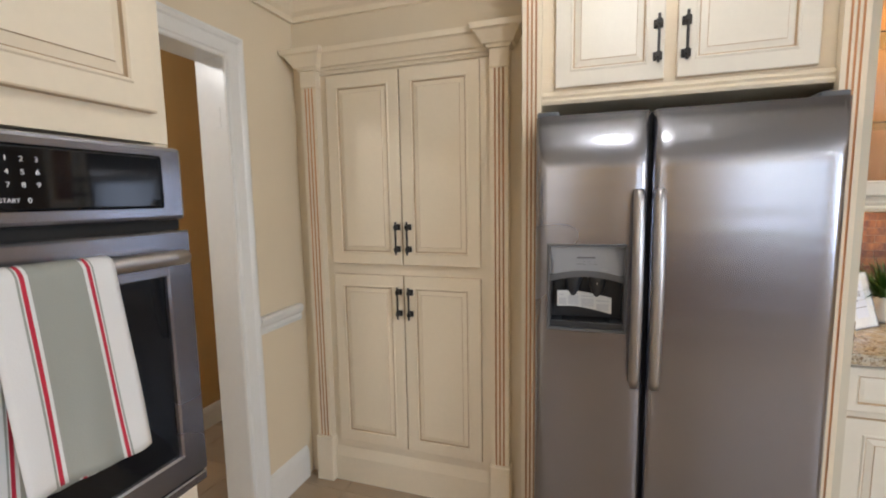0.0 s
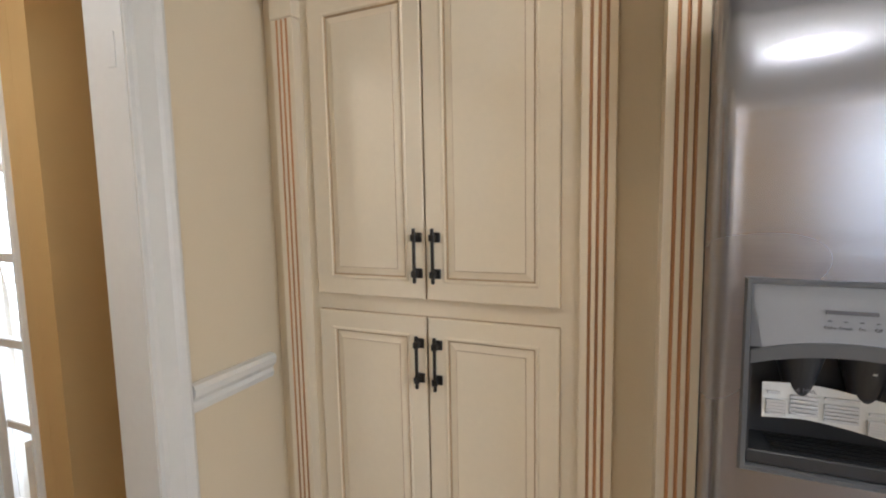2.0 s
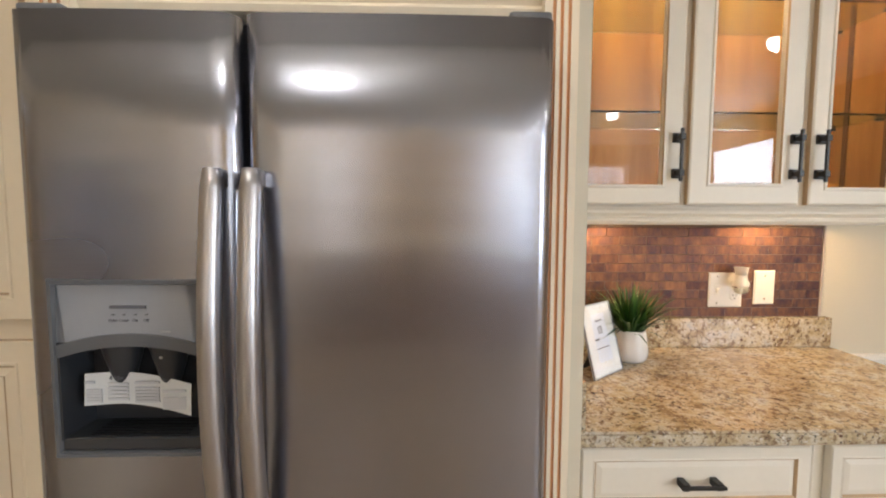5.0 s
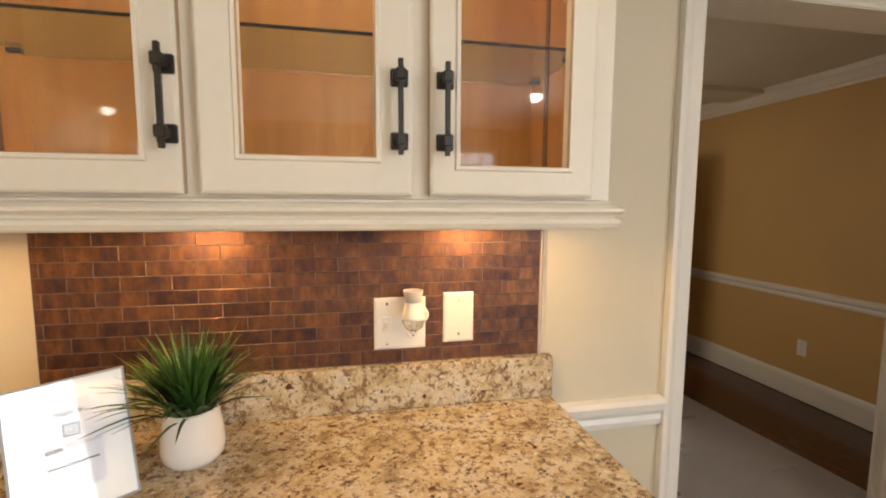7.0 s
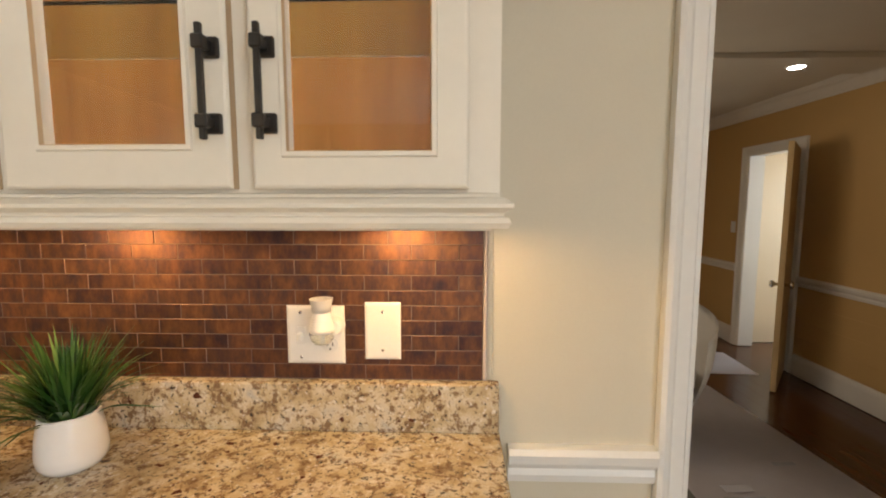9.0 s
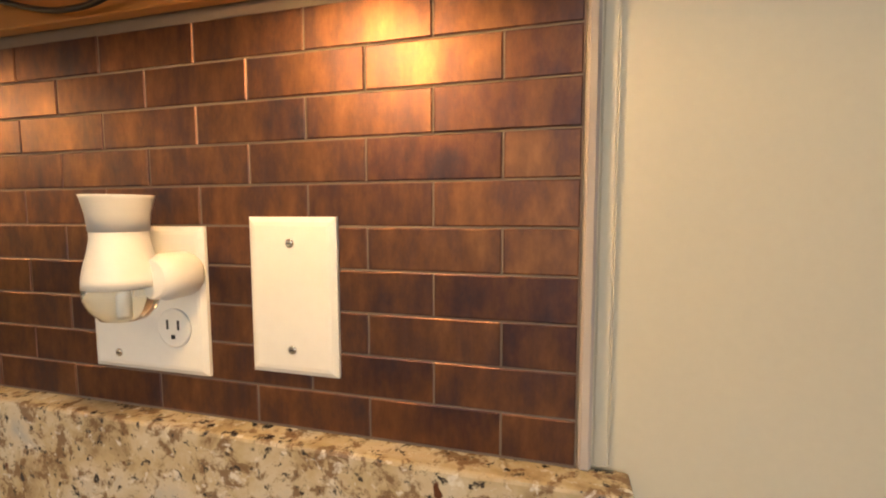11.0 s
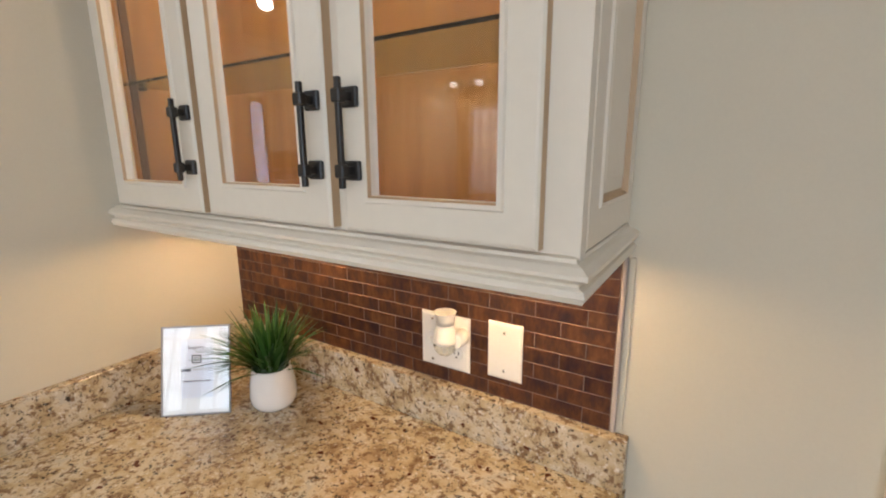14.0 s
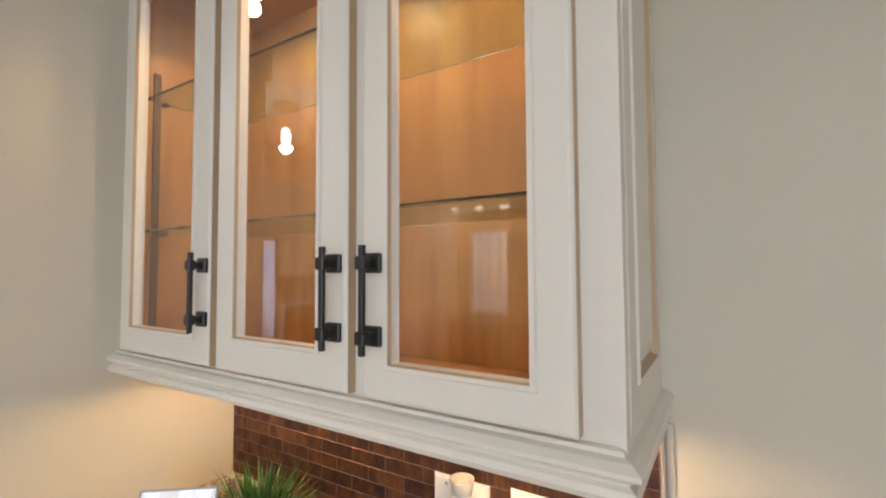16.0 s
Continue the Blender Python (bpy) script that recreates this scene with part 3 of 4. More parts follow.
so = thing("wall_outlet", (RX, 4.06, 0.32), "white outlet on the tan wainscot", "outlet")
part("plate", box(-0.006, 0, -0.035, 0.035, 0, 0.115, 0.002), WHITEP, so)
for zz in (0.03, 0.085):
    part("socket", box(-0.008, -0.006, -0.014, 0.014, zz - 0.012, zz + 0.012, 0.001), CERAMIC, so)
can = thing("recessed_light", (4.05, 4.63, RH - 0.035), "recessed ceiling light, switched on", "lamp")
part("ring", lathe(((0.05, -0.004), (0.06, -0.004), (0.062, 0)), 24), TRIM, can)
part("lens", lathe(((0.048, -0.006), (0.045, -0.008)), 24), CANGLOW, can)

# floor protection sheets
for nm, m, w, d, lab in (("floor_paper", pose(3.42, 4.08, 0, 0, 0, 4), 0.94, 2.7, "long pale sheet of floor protection paper on dark wood"), ("floor_paper", pose(3.78, 5.52, 0, 0, 0, -3), 1.2, 0.55, "pale sheet of floor protection paper by the far doorway")):
    bm = bmesh.new()
    nx, ny = 8, 20
    grid = [[bm.verts.new((w * (i / nx - 0.5), d * (j / ny - 0.5), 0.003 + 0.003 * noise.noise((i * 0.6, j * 0.5, w)) ** 2)) for i in range(nx + 1)] for j in range(ny + 1)]
    for j in range(ny):
        for i in range(nx):
            bm.faces.new((grid[j][i], grid[j][i + 1], grid[j + 1][i + 1], grid[j + 1][i]))
    bmesh.ops.solidify(bm, geom=bm.faces[:], thickness=0.002)
    sheet = tagged(new(nm), lab, "paper sheet")
    sheet.matrix_world = m
    part("sheet", bm, KRAFT, sheet)
    if d > 2:
        for (x, y, ww, hh) in ((-0.18, -0.42, 0.20, 0.035), (-0.19, -0.48, 0.22, 0.03), (-0.17, -0.34, 0.14, 0.05), (0.22, -0.15, 0.12, 0.03), (0.25, -0.75, 0.16, 0.02)):
            part("print", box(x - ww / 2, x + ww / 2, y - hh / 2, y + hh / 2, 0.0075, 0.0085), PALEINK, sheet)
rug = thing("floor_mat", (2.72, 3.62, 0), "dark grey woven floor mat on the wooden floor", "mat")
part("weave", box(-0.32, 0.32, -0.35, 0.35, 0, 0.008, 0.003), MATGREY, rug)

# white shell chair
ch = thing("shell_chair", (3.10, 4.32, 0), "white leatherette tub chair on a round base", "chair")
bm = bmesh.new()
nu, nv = 24, 10
rings = []
for j in range(nv + 1):
    v = j / nv
    row = []
    for i in range(nu + 1):
        a = radians(-60 + 300 * i / nu)
        top = 0.80 - 0.16 * (abs(i / nu - 0.5) * 2) ** 2
        z = 0.16 + (top - 0.16) * v
        r = 0.20 + 0.13 * v ** 0.7 + 0.03 * math.sin(v * 3)
        row.append(bm.verts.new((r * math.cos(a), r * math.sin(a), z)))
    rings.append(row)
for a, b in zip(rings, rings[1:]):
    for i in range(nu):
        bm.faces.new((a[i], a[i + 1], b[i + 1], b[i])).smooth = True
bmesh.ops.solidify(bm, geom=bm.faces[:], thickness=0.045)
part("shell", bm, VINYL, ch)
part("seat", lathe(((0.19, 0.30), (0.235, 0.32), (0.24, 0.40), (0.20, 0.43)), 32), VINYL, ch)
part("base", lathe(((0.20, 0), (0.20, 0.012), (0.03, 0.03), (0.028, 0.17), (0.18, 0.18), (0.19, 0.30)), 32), CHROME, ch)

# kitchen lamps
gl = thing("ceiling_light", (0.20, 1.28, CH), "clear glass flush-mount ceiling lamp with brass cap", "lamp")
part("cap", lathe(((0.065, 0), (0.065, -0.02), (0.045, -0.03), (0.02, -0.05), (0.018, -0.12)), 32), wood("brushed_brass", (0.3, 0.2, 0.08), (0.5, 0.36, 0.16), 0.3, 0), gl)
gs = part("globe", lathe(((0.05, -0.045), (0.10, -0.07), (0.135, -0.12), (0.135, -0.17), (0.10, -0.215), (0.05, -0.225), (0.046, -0.222), (0.098, -0.211), (0.131, -0.168), (0.131, -0.122), (0.098, -0.074), (0.048, -0.049)), 40), GLASS, gl)
gs.visible_shadow = False
part("bulb", lathe(((0.012, -0.12), (0.022, -0.135), (0.028, -0.165), (0.022, -0.19), (0.006, -0.2)), 20), BULBGLOW, gl).visible_shadow = False
pl = thing("pendant_lamp", (1.7, -1.9, CH), "clear glass cone pendant lamp with a bright bulb", "lamp")
part("canopy", lathe(((0.06, 0), (0.06, -0.02), (0.01, -0.03)), 24), BRONZE, pl)
part("cord", lathe(((0.004, -0.03), (0.004, -0.34)), 8), BRONZE, pl)
part("socket", lathe(((0.02, -0.33), (0.025, -0.36), (0.025, -0.42), (0.018, -0.43)), 20), BRONZE, pl)
pg = part("shade", lathe(((0.03, -0.37), (0.14, -0.62), (0.136, -0.62), (0.027, -0.374)), 36), GLASS, pl)
pg.visible_shadow = False
part("bulb", lathe(((0.014, -0.43), (0.024, -0.46), (0.03, -0.50), (0.02, -0.53), (0.004, -0.54)), 20), BULBGLOW, pl).visible_shadow = False
for cx, cy, watts in CANS:
    c = thing("recessed_light", (cx, cy, CH), "round recessed ceiling light, switched on", "lamp", "kitchen recessed lights")
    part("ring", lathe(((0.055, -0.003), (0.075, -0.003), (0.078, 0)), 28), TRIM, c)
    part("lens", lathe(((0.054, -0.004), (0.05, -0.006)), 28), CANGLOW, c).visible_shadow = False

# brown cabinets under the far windows
for k in range(5):
    wc = thing("wood_base_cabinet", (-1.1 + 0.95 * k, -2.42, 0), "dark cherry wooden base cabinet under the windows", "cabinet", "far base cabinets")
    part("body", box(0, 0.94, -0.56, 0, 0.1, 0.87, 0.003), CHERRY, wc)
    part("kick_board", box(0, 0.94, -0.56, -0.06, 0, 0.099), DARKWOOD, wc)
    for j in (0, 1):
        part("door", framed(0.43, 0.70, ((0, 0), (0, 0.018), (0.05, 0.018), (0.06, 0.010), (0.09, 0.016)), True), CHERRY, wc).location = (0.03 + 0.45 * j, 0.001, 0.14)
far_top = thing("far_worktop", (-1.12, -2.99, 0.871), "speckled granite worktop under the windows", "worktop")
part("slab", box(0, 4.8, 0, 0.60, 0, 0.032, 0.004), GRANITE, far_top)

# ---- pantry ----
FRONT, BACK = 2.0, 2.04
pan = thing("pantry_cabinet", (0.03, 0.07, 0), "tall cream glazed four-door pantry with fluted pilasters and crown", "cabinet")
bm = box(-1.165, -0.345, FRONT + 0.022, BACK - 0.002, 0.12, 2.06)
part("body", bm, CREAM, pan)
DW = (-1.122, -0.757, -0.752, -0.392)
for x0, x1, hx, ln in ((DW[0], DW[1], -0.777, 1), (DW[2], DW[3], -0.722, -1)):
    panel_door(pan, x0, 1.122, x1 - x0, 1.99 - 1.122, FRONT, CREAM, (hx, 1.247, ln))
    panel_door(pan, x0, 0.225, x1 - x0, 1.072 - 0.225, FRONT, CREAM, (hx, 0.948, ln))
for x0, x1 in ((-1.245, -1.166), (-0.344, -0.268)):
    pilaster("pilaster", x0, x1, FRONT - 0.012, 0.235, 1.945, BACK - FRONT + 0.01, CREAM, pan)
    part("plinth_block", box(x0 - 0.008, x1 + 0.008, FRONT - 0.024, BACK - 0.002, 0.0, 0.234, 0.004), CREAM, pan)
    part("capital", box(x0 - 0.003, x1 + 0.003, FRONT - 0.016, BACK - 0.002, 1.946, 2.02, 0.003), CREAM, pan)
PC = [(0, 2.022), (0.008, 2.022), (0.012, 2.032), (0.022, 2.036), (0.028, 2.048), (0.050, 2.080), (0.062, 2.085), (0.066, 2.106), (0, 2.106)]
part("crown", sweep(PC, ((-1.245, BACK), (-1.245, FRONT - 0.014), (-1.163, FRONT - 0.014), (-1.163, FRONT + 0.018), (-0.347, FRONT + 0.018), (-0.347, FRONT - 0.014), (-0.266, FRONT - 0.014), (-0.266, BACK))[::1]), CREAM, pan, "stepped cream crown")
part("frieze_bead", sweep([(0, 2.0), (0.008, 2.002), (0.01, 2.008), (0, 2.012)], ((-1.163, FRONT + 0.02), (-0.347, FRONT + 0.02))), CREAM, pan)
part("kick_board", sweep([(0, 0), (0.012, 0), (0.012, 0.13), (0.006, 0.155), (0, 0.18)], ((-1.157, FRONT + 0.018), (-0.353, FRONT + 0.018))), CREAM, pan)

# ---- fridge alcove ----
EN = 1.80
enc = thing("fridge_surround", (0.03, 0.07, 0), "cream fluted surround with two doors above the fridge", "cabinet")
pilaster("pilaster", -0.183, -0.117, EN - 0.012, 0.0, 2.17, 0.03, CREAM, enc)
pilaster("pilaster", 0.736, 0.800, EN - 0.012, 0.0, 2.17, 0.03, CREAM, enc)
part("side_panel", box(-0.176, -0.1255, EN + 0.019, BY - 0.072, 0, 2.30), CREAM, enc)
part("cabinet_box", box(-0.125, 0.769, EN + 0.022, BY - 0.072, 1.745, 2.30), CREAM, enc)
part("top_rail", box(-0.183, 0.836, EN - 0.010, EN + 0.018, 2.171, 2.30), CREAM, enc)
part("bottom_moulding", sweep([(0, 1.745), (0.010, 1.745), (0.016, 1.756), (0.010, 1.764), (0.018, 1.773), (0.010, 1.785), (0, 1.789)], ((-0.116, EN + 0.02), (0.735, EN + 0.02))), CREAM, enc)
panel_door(enc, -0.071, 1.798, 0.344, 0.42, EN, WHITEISH, (0.252, 1.919, 1))
panel_door(enc, 0.310, 1.798, 0.380, 0.42, EN, WHITEISH, (0.334, 1.919, -1))

# ---- fridge ----
fr = thing("refrigerator", (0.332, 2.08, 0), "brushed stainless side-by-side refrigerator with ice dispenser", "refrigerator")
part("cabinet_body", box(-0.417, 0.417, -0.27, 0.48, 0.03, 1.675, 0.006), GREY, fr)
HX = -0.072     # line between the two doors
DF = -0.35      # door face


def fridge_door(x0, x1, hole=None):
    """A bowed door with rounded sides, facing -y; hole: x0, x1, z0, z1 of a recess cut through the skin."""
    xs = [x0, x0 + 0.004, x0 + 0.012, x0 + 0.025] + [x0 + (x1 - x0) * k / 16 for k in range(2, 15)] + [x1 - 0.025, x1 - 0.012, x1 - 0.004, x1]
    xs = sorted(set(xs) | (set(hole[:2]) if hole else set()))
    zs = [0.07, 0.3, 0.6, 0.9, 1.2, 1.5, 1.68]
    zs = sorted(set(zs) | (set(hole[2:]) if hole else set()))

    def depth(x):
        u = (x - x0) / (x1 - x0) * 2 - 1
        e = min(x - x0, x1 - x)
        r = 0.025
        edge = r - math.sqrt(max(0, r * r - (r - min(e, r)) ** 2))
        return DF + 0.005 * u * u + edge
    bm = bmesh.new()
    f = [[bm.verts.new((x, depth(x), z)) for x in xs] for z in zs]
    b = [[bm.verts.new((x, -0.275, z)) for x in (x0, x1)] for z in (zs[0], zs[-1])]
    for j in range(len(zs) - 1):
        for i in range(len(xs) - 1):
            if hole and hole[0] <= (xs[i] + xs[i + 1]) / 2 <= hole[1] and hole[2] <= (zs[j] + zs[j + 1]) / 2 <= hole[3]:
                continue
            bm.faces.new((f[j][i], f[j][i + 1], f[j + 1][i + 1], f[j + 1][i])).smooth = True
    bm.faces.new(f[0][::-1] + [b[0][0], b[0][1]])
    bm.faces.new(f[-1] + [b[1][1], b[1][0]])
    bm.faces.new([r[0] for r in f] + [b[1][0], b[0][0]])
    bm.faces.new([r[-1] for r in f][::-1] + [b[0][1], b[1][1]])
    bm.faces.new((b[0][0], b[1][0], b[1][1], b[0][1]))
    return bm


DX0, DX1, DZ0, DZ1 = -0.374, -0.138, 0.982, 1.260
fz = part("freezer_door", fridge_door(-0.424, HX - 0.004, (DX0, DX1, DZ0, DZ1)), STEEL, fr)
fd2 = part("fridge_door", fridge_door(HX + 0.004, 0.424), STEEL, fr)
part("door_gap", box(HX - 0.0035, HX + 0.0035, -0.30, -0.272, 0.07, 1.68), GAP, fr)
part("base_grille", box(-0.40, 0.40, -0.30, -0.271, 0.0, 0.065, 0.004), GREY, fr)
for s in (-1, 1):
    part("hinge_cover", box(s * 0.385 - 0.035, s * 0.385 + 0.035, -0.33, -0.26, 1.681, 1.698, 0.006, None, 2), GREY, fr)


def fridge_handle(parent, xc):
    """A long bowed flat handle with rounded ends."""
    n = 22
    bm = bmesh.new()
    prev = None
    for k in range(n + 1):
        v = k / n
        z = 0.81 + 0.63 * v
        out = 0.030 + 0.030 * math.sin(math.pi * v)
        taper = min(1.0, 0.72 + 8 * min(v, 1 - v))
        w = 0.0165 * taper
        yc = DF - out
        ring = [bm.verts.new((xc + c * w, yc + d, z)) for c, d in ((-1, 0.014), (-1, 0.004), (-0.75, -0.004), (0, -0.008), (0.75, -0.004), (1, 0.004), (1, 0.014))]
        if prev:
            for i in range(7):
                bm.faces.new((prev[i], prev[(i + 1) % 7], ring[(i + 1) % 7], ring[i])).smooth = True
        else:
            bm.faces.new(ring)
        prev = ring
    bm.faces.new(prev[::-1])
    for z in (0.824, 1.425):
        box(xc - 0.012, xc + 0.012, DF - 0.034, DF + 0.006, z - 0.014, z + 0.014, 0.003, bm)
    return part("handle", bm, STEEL_V, parent, "long bowed satin steel handle")


fridge_handle(fz, HX - 0.034)
fridge_handle(fd2, HX + 0.024)

# ice and water dispenser in the freezer door
dsp = part("dispenser", framed(0.269, 0.309, ((0, 0.012), (0, 0), (0.003, -0.004), (0.009, -0.004), (0.011, 0.002), (0.011, 0.02)), False), GREY, fz, "grey plastic ice and water dispenser")
dsp.location = (DX0 - 0.008, DF + 0.002, DZ0 - 0.008)
W2, H2 = 0.269, 0.309
dsp.scale = (0.937, 1.0, 0.952)
bm = bmesh.new()
n = 16
lo = []
hi = []
for k in range(n + 1):
    u = k / n
    x = 0.011 + (W2 - 0.022) * u
    lo.append((x, 0.196 + 0.020 * (1 - (2 * u - 1) ** 2)))
    hi.append((x, H2 - 0.011))
ring = [bm.verts.new((x, 0.0, z)) for x, z in lo] + [bm.verts.new((x, 0.006, z)) for x, z in hi[::-1]]
bm.faces.new(ring)
bmesh.ops.solidify(bm, geom=bm.faces[:], thickness=0.008)
part("control_panel", bm, SILVER, dsp, "silver control panel with curved lower edge")
bm = bmesh.new()
for u in range(n):
    x0, z0 = lo[u]
    x1, z1 = lo[u + 1]
    vs = [bm.verts.new(c) for c in ((x0, -0.004, z0), (x1, -0.004, z1), (x1, -0.002, z1 - 0.022), (x0, -0.002, z0 - 0.022), (x0, 0.03, z0), (x1, 0.03, z1), (x1, 0.03, z1 - 0.022), (x0, 0.03, z0 - 0.022))]
    for q in ((0, 1, 2, 3), (4, 5, 1, 0), (3, 2, 6, 7)):
        bm.faces.new([vs[i] for i in q])
bmesh.ops.remove_doubles(bm, verts=bm.verts[:], dist=1e-5)
part("brow", bm, GREY, dsp)
for b in ((0.010, 0.014, 0.0, 0.075, 0.03, 0.20), (W2 - 0.014, W2 - 0.010, 0.0, 0.075, 0.03, 0.20), (0.010, W2 - 0.010, 0.072, 0.076, 0.03, 0.26), (0.010, W2 - 0.010, 0.0, 0.075, 0.197, 0.201)):
    part("recess_wall", box(*b), DGREY, dsp)
tray = part("drip_tray", box(0.010, W2 - 0.010, 0.002, 0.074, 0.012, 0.034, 0.002), DGREY, dsp)
for k in range(5):
    part("tray_slot", box(0.05, W2 - 0.05, 0.012 + 0.012 * k, 0.017 + 0.012 * k, 0.0342, 0.0362), BLACK, dsp)
for xc in (0.088, 0.172):
    bm = lathe(((0.016, 0.118), (0.020, 0.13), (0.034, 0.185), (0.036, 0.20)), 20, (xc, 0.048, 0))
    part("paddle", bm, DGREY, dsp)
part("water_spout", box(0.168, 0.176, 0.018, 0.026, 0.165, 0.19, 0.002), WHITEP, dsp)
# instruction label stuck across the recess
bm = bmesh.new()
lab = []
for k in range(13):
    u = k / 12
    x = 0.035 + 0.185 * u
    drop = 0.030 * max(0, u - 0.3) ** 1.2
    yy = 0.020 + 0.012 * math.sin(math.pi * u)
    lab.append((x, yy, 0.082 - drop, 0.138 - drop))
for a, b in zip(lab, lab[1:]):
    bm.faces.new([bm.verts.new(c) for c in ((a[0], a[1], a[2]), (b[0], b[1], b[2]), (b[0], b[1] + 0.004, b[3]), (a[0], a[1] + 0.004, a[3]))])
bmesh.ops.remove_doubles(bm, verts=bm.verts[:], dist=1e-5)
bmesh.ops.solidify(bm, geom=bm.faces[:], thickness=0.0006)
sticker = part("instruction_label", bm, PAPER, dsp, "curled white paper instruction label")
for (u0, u1, za, zb) in ((0.03, 0.17, 0.1, 0.55), (0.21, 0.40, 0.12, 0.72), (0.45, 0.68, 0.1, 0.62), (0.73, 0.95, 0.1, 0.5), (0.45, 0.68, 0.72, 0.80), (0.73, 0.95, 0.66, 0.72), (0.03, 0.12, 0.75, 0.80)):
    u = (u0 + u1) / 2
    a = lab[int(u * 12)]
    hgt = a[3] - a[2]
    rows = 1 if zb - za < 0.15 else 5
    for r in range(rows):
        zc = a[2] + hgt * (za + (zb - za) * (r + 0.5) / rows)
        part("print_bar", box(0.035 + 0.185 * u0, 0.035 + 0.185 * u1, a[1] - 0.0045, a[1] - 0.0015, zc - 0.0022, zc + 0.0018), LABELINK, sticker)
lettering("print", "4 Min.", 0.011, pose(0.035 + 0.185 * 0.31, 0.022, 0.131, 90), INK, sticker)
part("brand_mark", box(0.103, 0.163, -0.0015, 0.001, 0.2585, 0.2635), INK, dsp)
for k, word in enumerate(("Cube", "Crush", "On", "Off")):
    xc = 0.108 + 0.0185 * k
    part("indicator", box(xc - 0.002, xc + 0.002, -0.002, 0.001, 0.2475, 0.2485), INK, dsp)
    lettering("print", word, 0.0065, pose(xc, -0.0014, 0.2385, 90), INK, dsp)
lettering("print", "Water", 0.0065, pose(0.195, -0.0014, 0.2195, 90), PALEINK, dsp)

# ---- oven tower ----
TX = -0.765      # front of the tower, facing +x
tow = thing("oven_cabinet", (TX, 0.948, 0.105), "tall cream glazed cabinet that holds a wall oven", "cabinet")
tow.rotation_euler = (0, 0, radians(90))
tow.scale = (0.926, 1.13, 0.926)
# local x runs back along the wall from the hall end, local y into the cabinet
TW = 0.84
for b, nm in (((-TW, -0.0, 0.021, 0.459, 1.555, 2.30), "upper_box"), ((-TW, 0.0, 0.021, 0.459, 0.10, 0.745), "lower_box"), ((-0.035, 0.0, 0.0, 0.459, 0.746, 1.554), "stile"), ((-TW, -TW + 0.035, 0.0, 0.459, 0.746, 1.554), "stile")):
    part(nm, box(*b, 0.002), CREAM, tow)
part("face_rail", box(-TW, 0.0, 0.0, 0.02, 1.555, 2.30), CREAM, tow)
part("face_rail", box(-TW, 0.0, 0.0, 0.02, 0.10, 0.745), CREAM, tow)
for x0, w in ((-0.425, 0.388), (-0.82, 0.388)):
    panel_door(tow, x0, 1.617, w, 0.66, -0.02, CREAM)
panel_door(tow, -0.81, 0.40, 0.775, 0.31, -0.02, CREAM)
part("kick_board", box(-TW, 0.0, 0.05, 0.07, -0.1134, 0.10), CREAM, tow)

ov = thing("wall_oven", (TX, 0.948, 0.105), "stainless wall oven with black glass and control panel", "oven")
ov.rotation_euler = (0, 0, radians(90))
ov.scale = (0.926, 1.0, 0.926)
OW = 0.80
part("oven_body", box(-OW, -0.045, 0.02, 0.40, 0.76, 1.54), GREY, ov)
cp = part("control_panel", box(-OW - 0.025, 0.006, -0.028, -0.002, 1.385, 1.545, 0.009, None, 2), STEEL, ov)
part("display", box(-OW, -0.050, -0.0305, -0.026, 1.411, 1.523, 0.006, None, 2), OVENGLASS, cp, "black glass touch display")
part("vent_gap", box(-OW - 0.02, 0.0, -0.012, -0.001, 1.361, 1.384), GAP, ov)
DH = 1.360 - 0.775
od = part("oven_door", framed(OW + 0.031, DH, ((0, 0.03), (0, 0.004), (0.004, 0), (0.060, 0), (0.064, 0.004), (0.067, 0.012)), False), STEEL, ov)
od.location = (-OW - 0.025, -0.034, 0.775)
part("door_glass", box(0.055, OW - 0.03, 0.010, 0.016, 0.055, DH - 0.06), OVENGLASS, od, "black oven window")
part("top_band", box(0.062, OW - 0.031, -0.001, 0.020, 0.487, DH - 0.003, 0.002), STEEL, od)
part("trim_strip", box(0.004, OW + 0.027, 0.0, 0.03, -0.026, -0.003, 0.003), STEEL, od)
hb = tube([(0.03 + 0.752 * k / 20, -0.034, 0.530) for k in range(21)], 0.0165, 14)
for xc in (0.05, 0.768):
    box(xc - 0.013, xc + 0.013, -0.034, 0.0, 0.518, 0.542, 0.003, hb)
part("handle", hb, STEEL_V, od, "round satin steel bar handle")
part("brand_mark", box(0.34, 0.46, 0.0085, 0.0102, 0.068, 0.078), PALEINK, od)
for k in range(9):
    c, r = k % 3, k // 3
    lettering("digit", str(k + 1), 0.0123, pose(-0.3225 + 0.0213 * c, -0.0308, 1.4976 - 0.0213 * r, 90), WHITEINK, cp)
lettering("digit", "0", 0.0123, pose(-0.295, -0.0308, 1.4295, 90), WHITEINK, cp)
lettering("print", "START", 0.0097, pose(-0.3225, -0.0308, 1.4295, 90), WHITEINK, cp)

# striped towel over the oven handle
tl = thing("dish_towel", (TX, 0.948, 0.105), "white and grey dish towel with red stripes over the oven handle", "towel")
tl.rotation_euler = (0, 0, radians(90))
tl.scale = (0.926, 1.0, 0.926)
bm = bmesh.new()
bands = [(0.0, 0.20, 0), (0.20, 0.218, 1), (0.218, 0.228, 0), (0.228, 0.262, 2), (0.262, 0.29, 0), (0.29, 0.71, 1), (0.71, 0.74, 0), (0.74, 0.774, 2), (0.774, 0.784, 0), (0.784, 0.80, 1), (0.80, 1.0, 0)]
